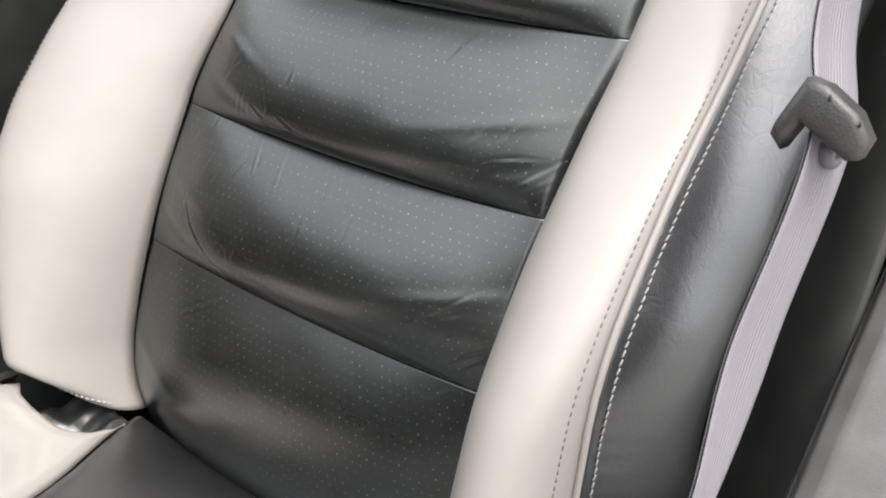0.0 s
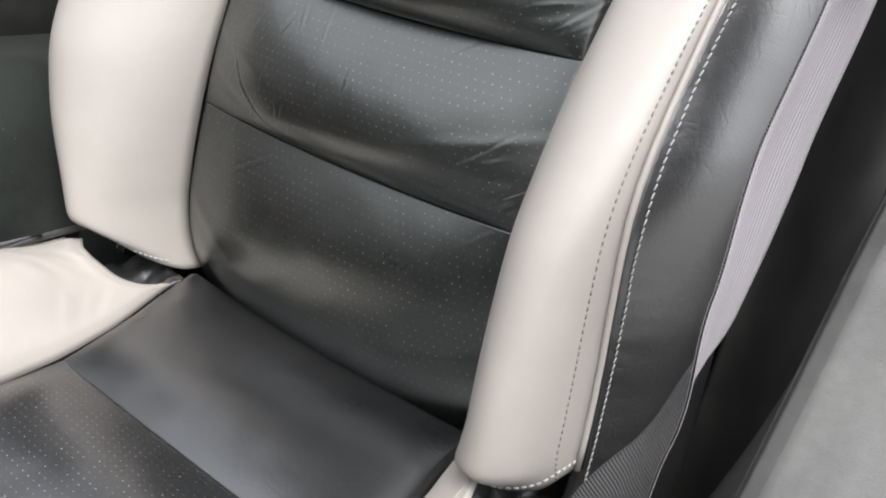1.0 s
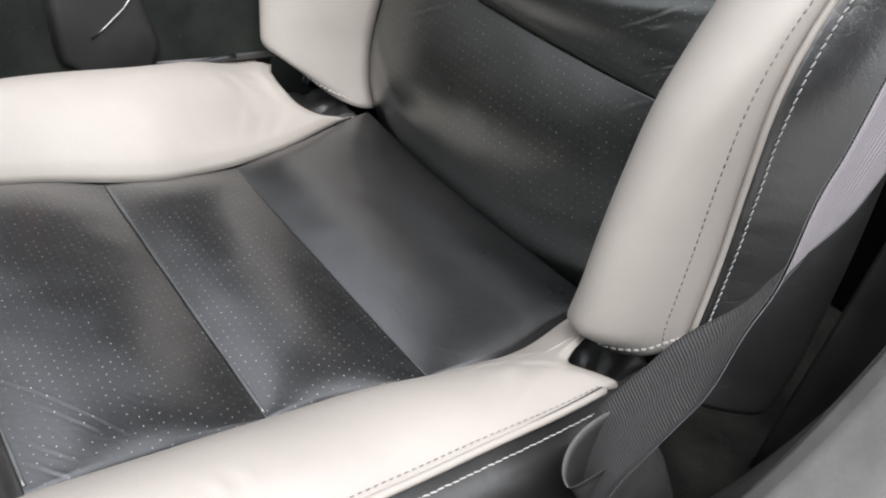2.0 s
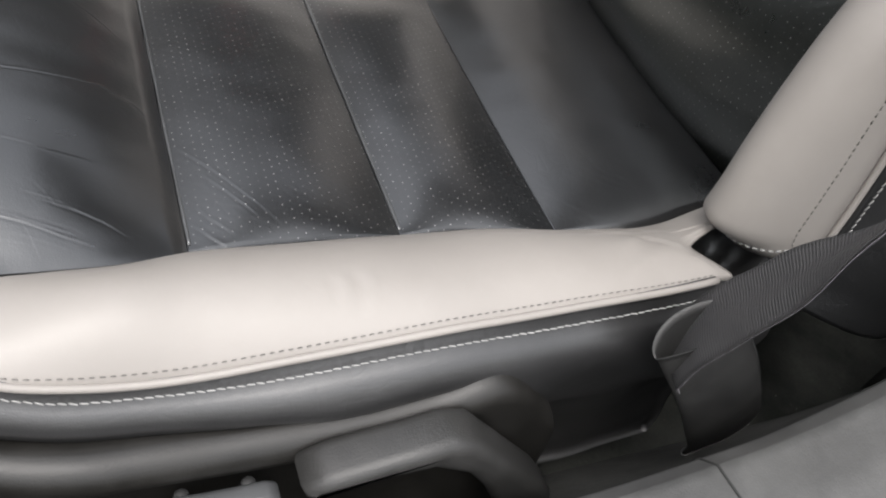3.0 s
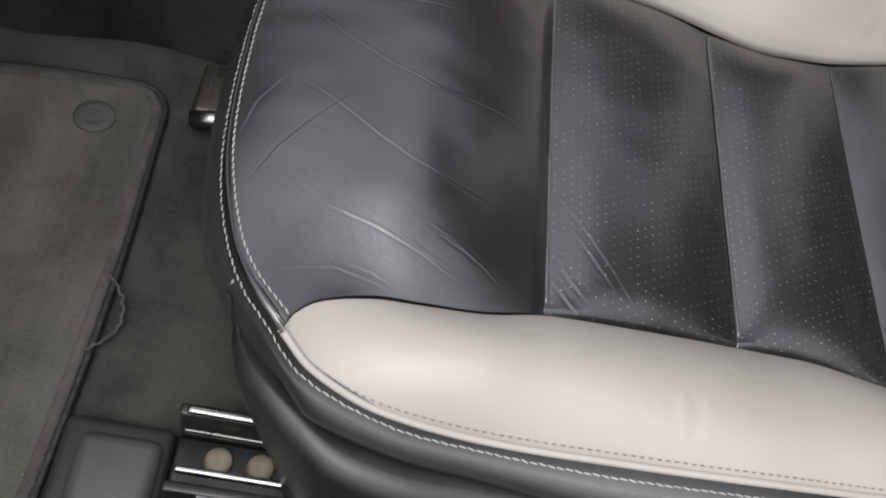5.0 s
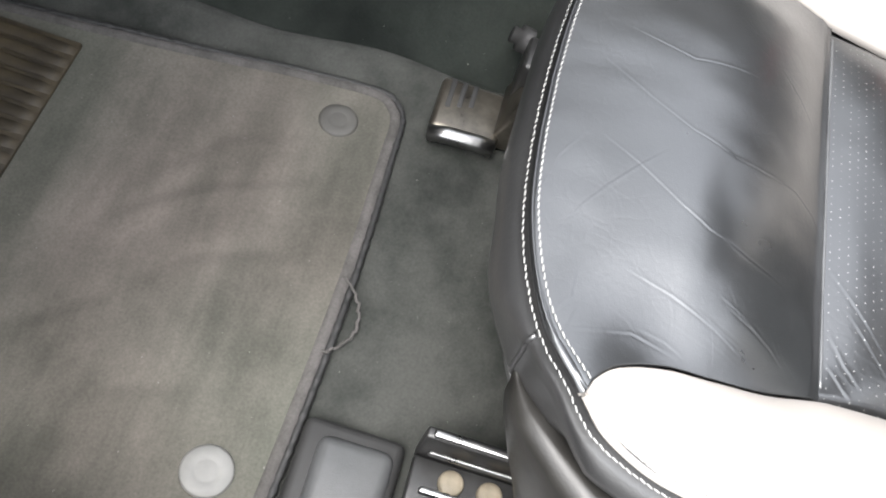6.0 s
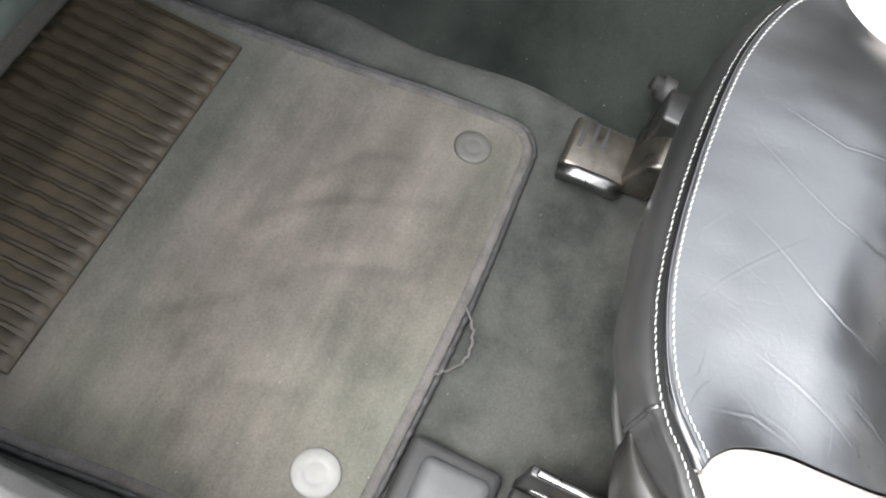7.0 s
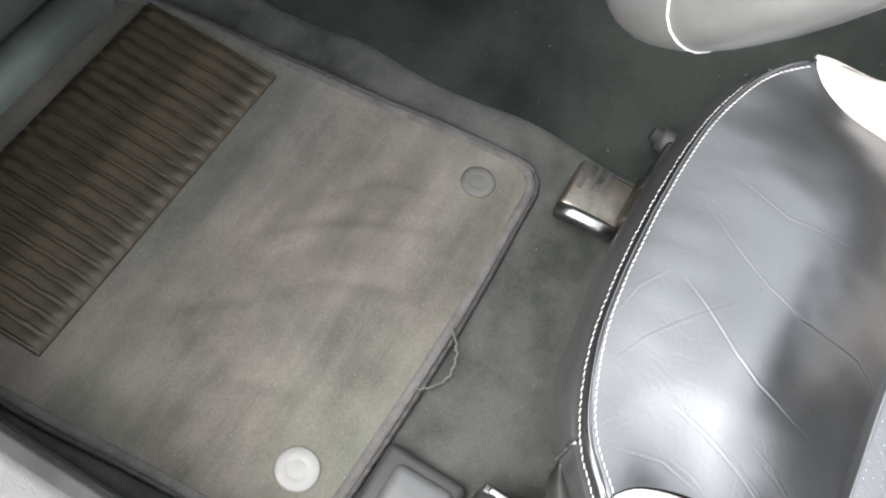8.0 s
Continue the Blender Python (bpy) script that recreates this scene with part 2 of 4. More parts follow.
def thing(name, at, label, category, kind="", group=""):
    ob = new(name)
    ob.location = at
    ob.empty_display_size = 0.05
    ORIGIN[ob.name] = Vector(at)
    return tagged(ob, label, category, group, kind)


def place(ob, centre, parent):
    base = ORIGIN[parent.name] if parent else Vector()
    ob.parent = parent
    ob.location = centre - base
    ORIGIN[ob.name] = centre


def part(name, bm, material, parent=None, label="", smooth=True):
    """Links a bmesh, given in world places, as one mesh under parent."""
    xs = [v.co for v in bm.verts]
    lo = Vector([min(c[i] for c in xs) for i in range(3)])
    hi = Vector([max(c[i] for c in xs) for i in range(3)])
    centre = (lo + hi) / 2
    bmesh.ops.translate(bm, verts=bm.verts, vec=-centre)
    me = bpy.data.meshes.new(name)
    bm.to_mesh(me)
    bm.free()
    me.materials.append(material)
    if smooth:
        for p in me.polygons:
            p.use_smooth = True
    ob = new(name, me)
    place(ob, centre, parent)
    if label:
        ob["label"] = label
    return ob


def surface(fn, ns, nt, uvfn=None, thick=0.0, down=None):
    """A sheet over s, t in 0..1; thick: its back lies that far along its inward normal."""
    bm = bmesh.new()
    uvl = bm.loops.layers.uv.new("UVMap")
    grid = [[Vector(fn(i / ns, j / nt)) for j in range(nt + 1)] for i in range(ns + 1)]
    front = [[bm.verts.new(p) for p in row] for row in grid]
    uv = {}
    for i, row in enumerate(front):
        for j, v in enumerate(row):
            uv[v] = uvfn(i / ns, j / nt, grid[i][j]) if uvfn else (i / ns, j / nt)
    for i in range(ns):
        for j in range(nt):
            f = bm.faces.new((front[i][j], front[i + 1][j], front[i + 1][j + 1], front[i][j + 1]))
            for lp in f.loops:
                lp[uvl].uv = uv[lp.vert]
    if thick:
        bm.normal_update()
        rim = [(i, 0) for i in range(ns)] + [(ns, j) for j in range(nt)] + [(i, nt) for i in range(ns, 0, -1)] + [(0, j) for j in range(nt, 0, -1)]
        sgn = 1.0
        if down is not None:
            mid = front[ns // 2][nt // 2]
            sgn = 1.0 if mid.normal.dot(Vector(down)) > 0 else -1.0
        back = {k: bm.verts.new(front[k[0]][k[1]].co + sgn * thick * front[k[0]][k[1]].normal) for k in rim}
        n = len(rim)
        for a in range(n):
            p, q = rim[a], rim[(a + 1) % n]
            bm.faces.new((front[q[0]][q[1]], front[p[0]][p[1]], back[p], back[q]))
    bmesh.ops.recalc_face_normals(bm, faces=bm.faces)
    return bm


def box(lo, hi, bevel=0.0, segments=2):
    bm = bmesh.new()
    bmesh.ops.create_cube(bm, size=1.0)
    lo, hi = Vector(lo), Vector(hi)
    for v in bm.verts:
        v.co = Vector([(lo[i] + hi[i]) / 2 + v.co[i] * (hi[i] - lo[i]) for i in range(3)])
    if bevel:
        bmesh.ops.bevel(bm, geom=bm.edges[:], offset=bevel, segments=segments, affect="EDGES", profile=0.5)
    return bm


def lathe(profile, centre, axis=(0, 0, 1), n=28):
    """A turned body; profile: (radius, height) pairs along axis."""
    bm = bmesh.new()
    turn = Vector((0, 0, 1)).rotation_difference(Vector(axis)).to_matrix()
    rings = []
    for r, h in profile:
        if r < 1e-6:
            rings.append([bm.verts.new(Vector(centre) + turn @ Vector((0, 0, h)))])
        else:
            rings.append([bm.verts.new(Vector(centre) + turn @ Vector((r * math.cos(6.28318 * k / n), r * math.sin(6.28318 * k / n), h))) for k in range(n)])
    for a, b in zip(rings, rings[1:]):
        for k in range(n):
            q = (k + 1) % n
            if len(a) == 1 and len(b) == 1:
                continue
            if len(a) == 1:
                bm.faces.new((a[0], b[k], b[q]))
            elif len(b) == 1:
                bm.faces.new((a[k], a[q], b[0]))
            else:
                bm.faces.new((a[k], a[q], b[q], b[k]))
    bmesh.ops.recalc_face_normals(bm, faces=bm.faces)
    return bm


def bent(v, square):
    return math.copysign(abs(v) ** square, v)


def tube(points, radius, n=8, caps=True, squash=1.0, flat_dir=(0, 0, 1), square=1.0):
    bm = bmesh.new()
    pts = [Vector(p) for p in points]
    rings = []
    for i, p in enumerate(pts):
        d = (pts[min(i + 1, len(pts) - 1)] - pts[max(i - 1, 0)]).normalized()
        a = d.cross(Vector(flat_dir))
        a = a.normalized() if a.length > 1e-4 else d.orthogonal().normalized()
        b = d.cross(a).normalized()
        r = radius(i / max(1, len(pts) - 1)) if callable(radius) else radius
        rings.append([bm.verts.new(p + a * r * bent(math.cos(6.28318 * k / n), square) + b * r * squash * bent(math.sin(6.28318 * k / n), square)) for k in range(n)])
    for a, b in zip(rings, rings[1:]):
        for k in range(n):
            bm.faces.new((a[k], a[(k + 1) % n], b[(k + 1) % n], b[k]))
    if caps:
        bm.faces.new(rings[0][::-1])
        bm.faces.new(rings[-1])
    bmesh.ops.recalc_face_normals(bm, faces=bm.faces)
    return bm


def extrude_outline(points, axis, lo, hi, bevel=0.0, segments=2):
    """A closed outline in the plane across axis ('x': (y, z); 'z': (x, y)), from lo to hi along it."""
    bm = bmesh.new()
    to3 = (lambda a, b, c: (c, a, b)) if axis == "x" else (lambda a, b, c: (a, b, c)) if axis == "z" else (lambda a, b, c: (a, c, b))
    low = [bm.verts.new(to3(a, b, lo)) for a, b in points]
    high = [bm.verts.new(to3(a, b, hi)) for a, b in points]
    n = len(points)
    f0, f1 = bm.faces.new(low), bm.faces.new(high)
    for k in range(n):
        bm.faces.new((low[k], low[(k + 1) % n], high[(k + 1) % n], high[k]))
    bmesh.ops.recalc_face_normals(bm, faces=bm.faces)
    if bevel:
        edges = list(set(f0.edges[:] + f1.edges[:]))
        bmesh.ops.bevel(bm, geom=edges, offset=bevel, segments=segments, affect="EDGES", profile=0.5)
    return bm


def joined(*parts):
    """One bmesh out of several."""
    out = bmesh.new()
    for bm in parts:
        me = bpy.data.meshes.new("scrap")
        bm.to_mesh(me)
        bm.free()
        out.from_mesh(me)
        bpy.data.meshes.remove(me)
    return out


def lerp_table(table, k):
    """Smooth value at k of a table of (key, value), keys rising."""
    if k <= table[0][0]:
        return table[0][1]
    for i, ((a, va), (b, vb)) in enumerate(zip(table, table[1:])):
        if k <= b:
            f = (k - a) / (b - a)
            before = table[i - 1] if i else (a, va)
            after = table[i + 2] if i + 2 < len(table) else (b, vb)
            ma = (vb - before[1]) / (b - before[0]) * (b - a)
            mb = (after[1] - va) / (after[0] - a) * (b - a)
            return (2 * f**3 - 3 * f**2 + 1) * va + (f**3 - 2 * f**2 + f) * ma + (-2 * f**3 + 3 * f**2) * vb + (f**3 - f**2) * mb
    return table[-1][1]


def smooth(a, b, k):
    f = min(1.0, max(0.0, (k - a) / (b - a)))
    return f * f * (3 - 2 * f)


def curve_points(points, step):
    """Evenly spaced places along a smooth line through points."""
    pts = [Vector(p) for p in points]
    dense = []
    for i in range(len(pts) - 1):
        p0, p1, p2, p3 = pts[max(i - 1, 0)], pts[i], pts[i + 1], pts[min(i + 2, len(pts) - 1)]
        for k in range(24):
            f = k / 24
            dense.append(0.5 * ((2 * p1) + (p2 - p0) * f + (2 * p0 - 5 * p1 + 4 * p2 - p3) * f**2 + (3 * p1 - p0 - 3 * p2 + p3) * f**3))
    dense.append(pts[-1])
    out, left = [dense[0]], step
    for a, b in zip(dense, dense[1:]):
        seg = (b - a).length
        while seg >= left:
            a = a + (b - a) * (left / seg)
            out.append(a.copy())
            seg -= left
            left = step
        left -= seg
    return out


def stitches(line, pitch=0.0052, size=0.0007, fill=0.72, normal=(0, 0, 1), slant=0.0):
    """A row of short raised thread bars along a line of places."""
    rows = []
    pts = curve_points(line, pitch)
    for a, b in zip(pts, pts[1:]):
        d = b - a
        n = Vector(normal)
        side = d.cross(n).normalized() * slant
        m = (a + b) / 2
        h = d * fill / 2
        rows.append(tube([m - h - side + n * size * 0.1, m - h * 0.5 - side * 0.5 + n * size * 0.5, m + h * 0.5 + side * 0.5 + n * size * 0.5, m + h + side + n * size * 0.1], lambda f: size * (0.7 + 0.6 * math.sin(3.1416 * f)), 5))
    return joined(*rows)

# ---------------------------------------------------------------- the car's shell
def floor_height(x, y):
    """Carpet height: flat pan, rising to the tunnel and to the toe board."""
    z = -0.006 + 0.36 * smooth(0.25, 0.54, x) + 0.012 * smooth(0.2, 0.26, x)
    z += 0.35 * smooth(0.55, 1.0, y)
    return z + 0.003 * noise.noise(Vector((x * 9, y * 9, 0.3)))


def tunnel_foot(y):
    return 0.262 - 0.03 * smooth(-0.1, 0.5, y) + 0.004 * math.sin(y * 31)


def floor_point(s, t):
    y = -1.3 + 2.4 * t
    x = -0.27 + (tunnel_foot(y) + 0.27) * s
    return x, y, floor_height(x, y)


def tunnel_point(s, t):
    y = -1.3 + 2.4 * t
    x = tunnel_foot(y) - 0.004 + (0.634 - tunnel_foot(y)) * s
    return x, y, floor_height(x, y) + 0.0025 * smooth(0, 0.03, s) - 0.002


floor = part("floor", surface(floor_point, 60, 150, thick=0.03, down=(0, 0, -1)), CARPET)
tagged(floor, "grey carpet of the car floor, brushed in patches", "carpet", kind="structure")
tunnel = part("tunnel", surface(tunnel_point, 40, 150, thick=0.03, down=(0, 0, -1)), TUNNELCARPET_SHADED)
tagged(tunnel, "green-grey carpet of the raised centre tunnel, darkened for its shade", "carpet", kind="structure")


SILL_RISE = [(-1.3, 0.98), (-1.1, 0.78), (-0.93, 0.55), (-0.87, 0.483), (-0.82, 0.427), (-0.79, 0.386), (-0.76, 0.345), (-0.73, 0.308), (-0.69, 0.267), (-0.65, 0.24), (-0.6, 0.215), (-0.45, 0.185), (0.0, 0.185), (1.1, 0.19)]


def sill_point(s, t):
    """Rounded shoulder and tread of the door sill, sweeping up into the door post; s runs outward."""
    y = -1.3 + 2.4 * t
    rise = lerp_table(SILL_RISE, y)
    inner = -0.252 - 0.03 * smooth(-0.3, 0.15, y)
    line = [(inner, rise - 0.03), (inner - 0.004, rise - 0.012), (inner - 0.016, rise), (inner - 0.05, rise + 0.004), (inner - 0.1, rise), (inner - 0.115, rise + 0.006), (inner - 0.13, rise - 0.004), (inner - 0.14, rise - 0.06), (inner - 0.142, -0.2)]
    k = s * (len(line) - 1)
    i = min(int(k), len(line) - 2)
    f = k - i
    return line[i][0] + (line[i + 1][0] - line[i][0]) * f, y, line[i][1] + (line[i + 1][1] - line[i][1]) * f


def sill_inner_point(s, t):
    """Dark carpeted wall from the floor up to the sill's shoulder."""
    y = -1.3 + 2.4 * t
    rise = lerp_table(SILL_RISE, y)
    inner = -0.252 - 0.03 * smooth(-0.3, 0.15, y)
    return inner + 0.001 + (0.012 + 0.1 * smooth(-0.4, -0.56, y) * smooth(-1.0, -0.85, y)) * (1 - s) ** 1.6, y, -0.02 + (rise - 0.008) * s


sill = part("sill", surface(sill_point, 48, 90, thick=0.008, down=(0, 0, -1)), SILL)
tagged(sill, "grey grained plastic door sill trim beside the seat", "sill", kind="structure")
part("joint", tube([Vector(sill_point(0.1 + 0.5 * k / 20, 0.306)) + Vector((0, 0, 0.0002)) for k in range(21)], 0.0009, 6), DARKTRIM, sill, "dark joint between two sill covers")
sill_inner = part("sill_inner", surface(sill_inner_point, 12, 60, thick=0.006, down=(-1, 0, 0)), CARPET)
tagged(sill_inner, "grey carpeted inner wall of the door sill", "trim", kind="structure")
wall_left = tagged(part("wall_left", box((-0.36, 0.36, -0.2), (-0.3, 1.0, 0.56), 0.01), DARKTRIM), "dark plain kick panel ahead of the door", "wall", kind="structure")
wall_right = tagged(part("wall_right", box((0.62, -1.36, -0.05), (0.66, 0.95, 0.72)), DARKTRIM), "dark plain far side of the cabin", "wall", kind="structure")
wall_back = tagged(part("wall_back", box((-0.42, -1.36, -0.05), (0.66, -1.3, 1.12)), DARKTRIM), "dark plain rear of the cabin", "wall", kind="structure")
wall_front = tagged(part("wall_front", box((-0.3, 0.95, -0.05), (0.66, 1.0, 0.72)), DARKTRIM), "dark plain bulkhead ahead of the footwell", "wall", kind="structure")
wall_quarter = tagged(part("wall_quarter", box((-0.44, -1.3, -0.2), (-0.4, -0.93, 1.12), 0.01), DARKTRIM), "dark plain rear quarter of the cabin behind the door opening", "wall", kind="structure")
ground = tagged(part("ground", box((-400, -400, -0.36), (400, 400, -0.3)), CONCRETE), "plain pale grey ground outside the car", "ground", kind="structure")

# unseen roof panel and edge, added and cut to block light over the seat
ceiling = tagged(part("ceiling", box((0.1, -1.36, 1.12), (0.68, -0.64, 1.16), 0.015), ROOF_BLOCK), "unseen plain grey panel added to block light over the rear of the cabin", "ceiling", kind="structure")
roof_block_edge = tagged(part("roof_block_edge", box((0.58, -1.36, 1.0), (0.68, -0.64, 1.12), 0.02), ROOF_BLOCK), "unseen plain grey edge of the added roof panel", "trim", kind="structure")


def pillar_point(s, t):
    """Post trim: a dark rounded cover behind the belt."""
    z = 0.05 + 0.95 * t
    return (-0.16 - 0.09 * s, -0.84 - 0.16 * t - 0.035 * math.cos(3.14 * s), z)


pillar = part("pillar_trim", surface(pillar_point, 24, 30, thick=0.012, down=(0, -1, 0)), DARKTRIM)
tagged(pillar, "dark grained plastic cover of the door post behind the belt", "trim", kind="structure")

# ---------------------------------------------------------------- seat
seat = thing("car_seat", (0.095, -0.4, 0.0), "black and light grey leather sport car seat, creased and rubbed", "car seat")


def xc(y):
    """The seat's middle line, which is turned slightly."""
    return 0.0725 + (-0.135 - y) * 0.0675


def seat_xyz(u, y, z):
    return Vector((xc(y) + u, y, z))


W_IN = [(-0.72, 0.185), (-0.62, 0.175), (-0.544, 0.162), (-0.432, 0.157), (-0.293, 0.162), (-0.247, 0.172), (-0.212, 0.175), (-0.182, 0.177), (-0.153, 0.187), (-0.14, 0.2), (-0.136, 0.21)]
W_OUT = [(-0.72, 0.262), (-0.6, 0.268), (-0.5, 0.263), (-0.4, 0.26), (-0.28, 0.25), (-0.2, 0.24), (-0.155, 0.225), (-0.136, 0.21)]
Z_IN = [(-0.72, 0.212), (-0.55, 0.203), (-0.432, 0.207), (-0.29, 0.226), (-0.24, 0.236), (-0.18, 0.246), (-0.136, 0.256)]
Z_OUT = [(-0.72, 0.25), (-0.6, 0.247), (-0.5, 0.241), (-0.4, 0.24), (-0.28, 0.227), (-0.2, 0.231), (-0.16, 0.243), (-0.136, 0.256)]
Z_MID = [(-0.72, 0.208), (-0.55, 0.2), (-0.432, 0.206), (-0.29, 0.224)]
Y_FRONT = [(0, -0.076), (0.06, -0.078), (0.11, -0.084), (0.16, -0.099), (0.185, -0.113), (0.21, -0.136)]
SEAMS = [-0.72, -0.55, -0.432, -0.29]


def w_in(y, sg):
    """Half width of the middle panels; the inboard side is a little narrower towards the back."""
    return lerp_table(W_IN, y) - (0.02 * smooth(-0.38, -0.5, y) * smooth(-0.72, -0.6, y) if sg > 0 else -0.009 * smooth(-0.47, -0.55, y) * smooth(-0.68, -0.58, y) + 0.014 * smooth(-0.62, -0.72, y))


REACH = {}


def crease(p, run, width, height):
    """Height of a fine fold along a run of plan segments: a crest beside a shallow furrow."""
    if id(run) not in REACH:
        xs, ys = [v.x for seg in run for v in seg], [v.y for seg in run for v in seg]
        REACH[id(run)] = (min(xs), max(xs), min(ys), max(ys))
    x0, x1, y0, y1 = REACH[id(run)]
    if not (x0 - 4 * width < p.x < x1 + 4 * width and y0 - 4 * width < p.y < y1 + 4 * width):
        return 0.0
    best, side, where = 1.0, 1.0, 0.0
    for i, (a, b) in enumerate(run):
        d = b - a
        f = min(1.0, max(0.0, (p - a).dot(d) / d.length_squared))
        v = p - (a + d * f)
        if v.length < best:
            best, side, where = v.length, (1.0 if d.x * v.y - d.y * v.x > 0 else -1.0), (i + f) / len(run)
    if best > width * 4:
        return 0.0
    g = side * best / width
    return height * (math.exp(-(g - 0.6) ** 2) - 0.9 * math.exp(-(g + 0.7) ** 2)) * math.sin(3.1415 * min(0.98, max(0.02, where))) ** 0.5


CREASES = [[(0.03, -0.117), (0.017, -0.138), (-0.006, -0.17), (-0.016, -0.19), (-0.023, -0.22), (-0.025, -0.248)],
           [(0.03, -0.156), (0.013, -0.14), (-0.005, -0.125), (-0.025, -0.111), (-0.05, -0.1)],
           [(0.094, -0.109), (0.069, -0.142), (0.052, -0.17), (0.043, -0.2), (0.045, -0.225), (0.05, -0.253), (0.045, -0.273), (0.032, -0.285)],
           [(-0.057, -0.147), (-0.063, -0.175), (-0.072, -0.205), (-0.078, -0.222), (-0.082, -0.238)],
           [(-0.057, -0.212), (-0.062, -0.23), (-0.067, -0.246), (-0.073, -0.257)],
           [(-0.102, -0.125), (-0.092, -0.157), (-0.094, -0.18), (-0.097, -0.198)],
           [(-0.066, -0.192), (-0.073, -0.213), (-0.077, -0.229)], [(-0.053, -0.205), (-0.058, -0.223), (-0.064, -0.238)], [(-0.088, -0.162), (-0.089, -0.178), (-0.093, -0.192)],
           [(0.144, -0.233), (0.132, -0.254), (0.115, -0.273)], [(-0.018, -0.088), (0.008, -0.093), (0.033, -0.108)], [(-0.1, -0.108), (-0.083, -0.118), (-0.066, -0.118)],
           [(-0.107, -0.118), (-0.092, -0.121), (-0.08, -0.128)], [(0.128, -0.12), (0.112, -0.165), (0.12, -0.215)]]
SEAT_CREASES = [[(0.02, -0.294), (-0.009, -0.315), (-0.03, -0.33), (-0.055, -0.35)], [(-0.01, -0.306), (-0.037, -0.326), (-0.05, -0.337)], [(-0.028, -0.294), (-0.05, -0.306), (-0.062, -0.318)], [(-0.052, -0.294), (-0.066, -0.306), (-0.075, -0.318)]]
CREASES = [[(Vector(a), Vector(b)) for a, b in zip(run, run[1:])] for run in CREASES]
SEAT_CREASES = [[(Vector(a), Vector(b)) for a, b in zip(run, run[1:])] for run in SEAT_CREASES]


rng = random.Random(11)


def fine_creases(count, centre, spread, heading, length):
    """Short wandering folds round a place of the plan."""
    runs = []
    for _ in range(count):
        p = Vector((centre[0] + rng.uniform(-1, 1) * spread[0], centre[1] + rng.uniform(-1, 1) * spread[1]))
        a = heading + rng.uniform(-0.35, 0.35)
        run = []
        for _ in range(3):
            a += rng.uniform(-0.3, 0.3)
            q = p + Vector((math.cos(a), math.sin(a))) * length * rng.uniform(0.2, 0.45)
            run.append((p, q))
            p = q
        runs.append(run)
    return runs


def folds_at(p, runs, width, height):
    return sum(crease(p, run, width, height) for run in runs if (p - run[1][0]).length < 0.04)


PANEL_FINE = fine_creases(14, (-0.075, -0.19), (0.035, 0.07), -2.1, 0.03) + fine_creases(6, (0.03, -0.19), (0.07, 0.08), -2.0, 0.035) + fine_creases(10, (-0.1, -0.15), (0.015, 0.03), 2.7, 0.025)
SEAT_FINE = fine_creases(14, (-0.04, -0.33), (0.04, 0.035), -2.3, 0.02) + fine_creases(12, (0.0, -0.47), (0.06, 0.03), -2.2, 0.02) + fine_creases(12, (-0.03, -0.6), (0.06, 0.04), -2.4, 0.03)
BACK_FINE = fine_creases(26, (0.24, 0.44), (0.05, 0.1), 1.9, 0.03) + fine_creases(18, (-0.02, 0.46), (0.05, 0.12), 2.5, 0.03) + fine_creases(14, (0.12, 0.48), (0.08, 0.12), 1.7, 0.03)


def front_panel(s, t):
    e = 2 * s - 1
    y_edge = -0.29 + (0.154) * t
    w = w_in(y_edge, e)
    u = e * w
    y = y_edge + t**1.4 * (lerp_table(Y_FRONT, abs(u) * 0.21 / max(w, 0.01)) + 0.136)
    z_edge = lerp_table(Z_IN, y_edge)
    crown = 0.2245 + 0.05 * math.sin(1.5708 * min(1.0, t / 0.6)) - 0.018 * max(0.0, (t - 0.4) / 0.6) ** 2
    z = z_edge + (crown - z_edge) * (1 - abs(e) ** 3.4)
    z -= 0.0028 * (1 - smooth(0.0, 0.07, t)) + 0.0015 * smooth(0.985, 1, t)
    p = seat_xyz(u, y, z)
    fade = smooth(0, 0.05, t) * smooth(1, 0.97, t) * smooth(1, 0.93, abs(e))
    q = Vector((p.x, p.y))
    h = 0.0
    for i, run in enumerate(CREASES):
        h += crease(q, run, 0.0008, 0.00021 if i < 6 else 0.00014)
    h += folds_at(q, PANEL_FINE, 0.0007, 0.00004)
    p.z += fade * (h + 0.0005 * noise.noise(Vector((p.x * 38, p.y * 26, 1.0))))
    return p


def flute(s, t, lo, hi):
    """One fluted middle panel of the cushion between two cross seams."""
    y = lo + (hi - lo) * t
    e = 2 * s - 1
    w = w_in(y, e)
    z_edge = lerp_table(Z_IN, y)
    z = lerp_table(Z_MID, y) + (z_edge - lerp_table(Z_MID, y)) * abs(e) ** 3
    k = abs(2 * t - 1)
    z += 0.0125 * (1 - k ** (2.7 if t > 0.5 else 1.9)) * (1 - abs(e) ** 7) - 0.004
    z -= 0.003 * smooth(0.96, 1, abs(e))
    p = seat_xyz(e * w, y, z)
    p.z += 0.0005 * noise.noise(Vector((p.x * 30, p.y * 30, 4.0))) * (1 - k**4)
    if lo > -0.44:
        for run in SEAT_CREASES:
            p.z += crease(Vector((p.x, p.y)), run, 0.001, 0.00028)
    p.z += folds_at(Vector((p.x, p.y)), SEAT_FINE, 0.0012, 0.00005)
    return p


def plan_uv(s, t, p):
    return p.x, p.y


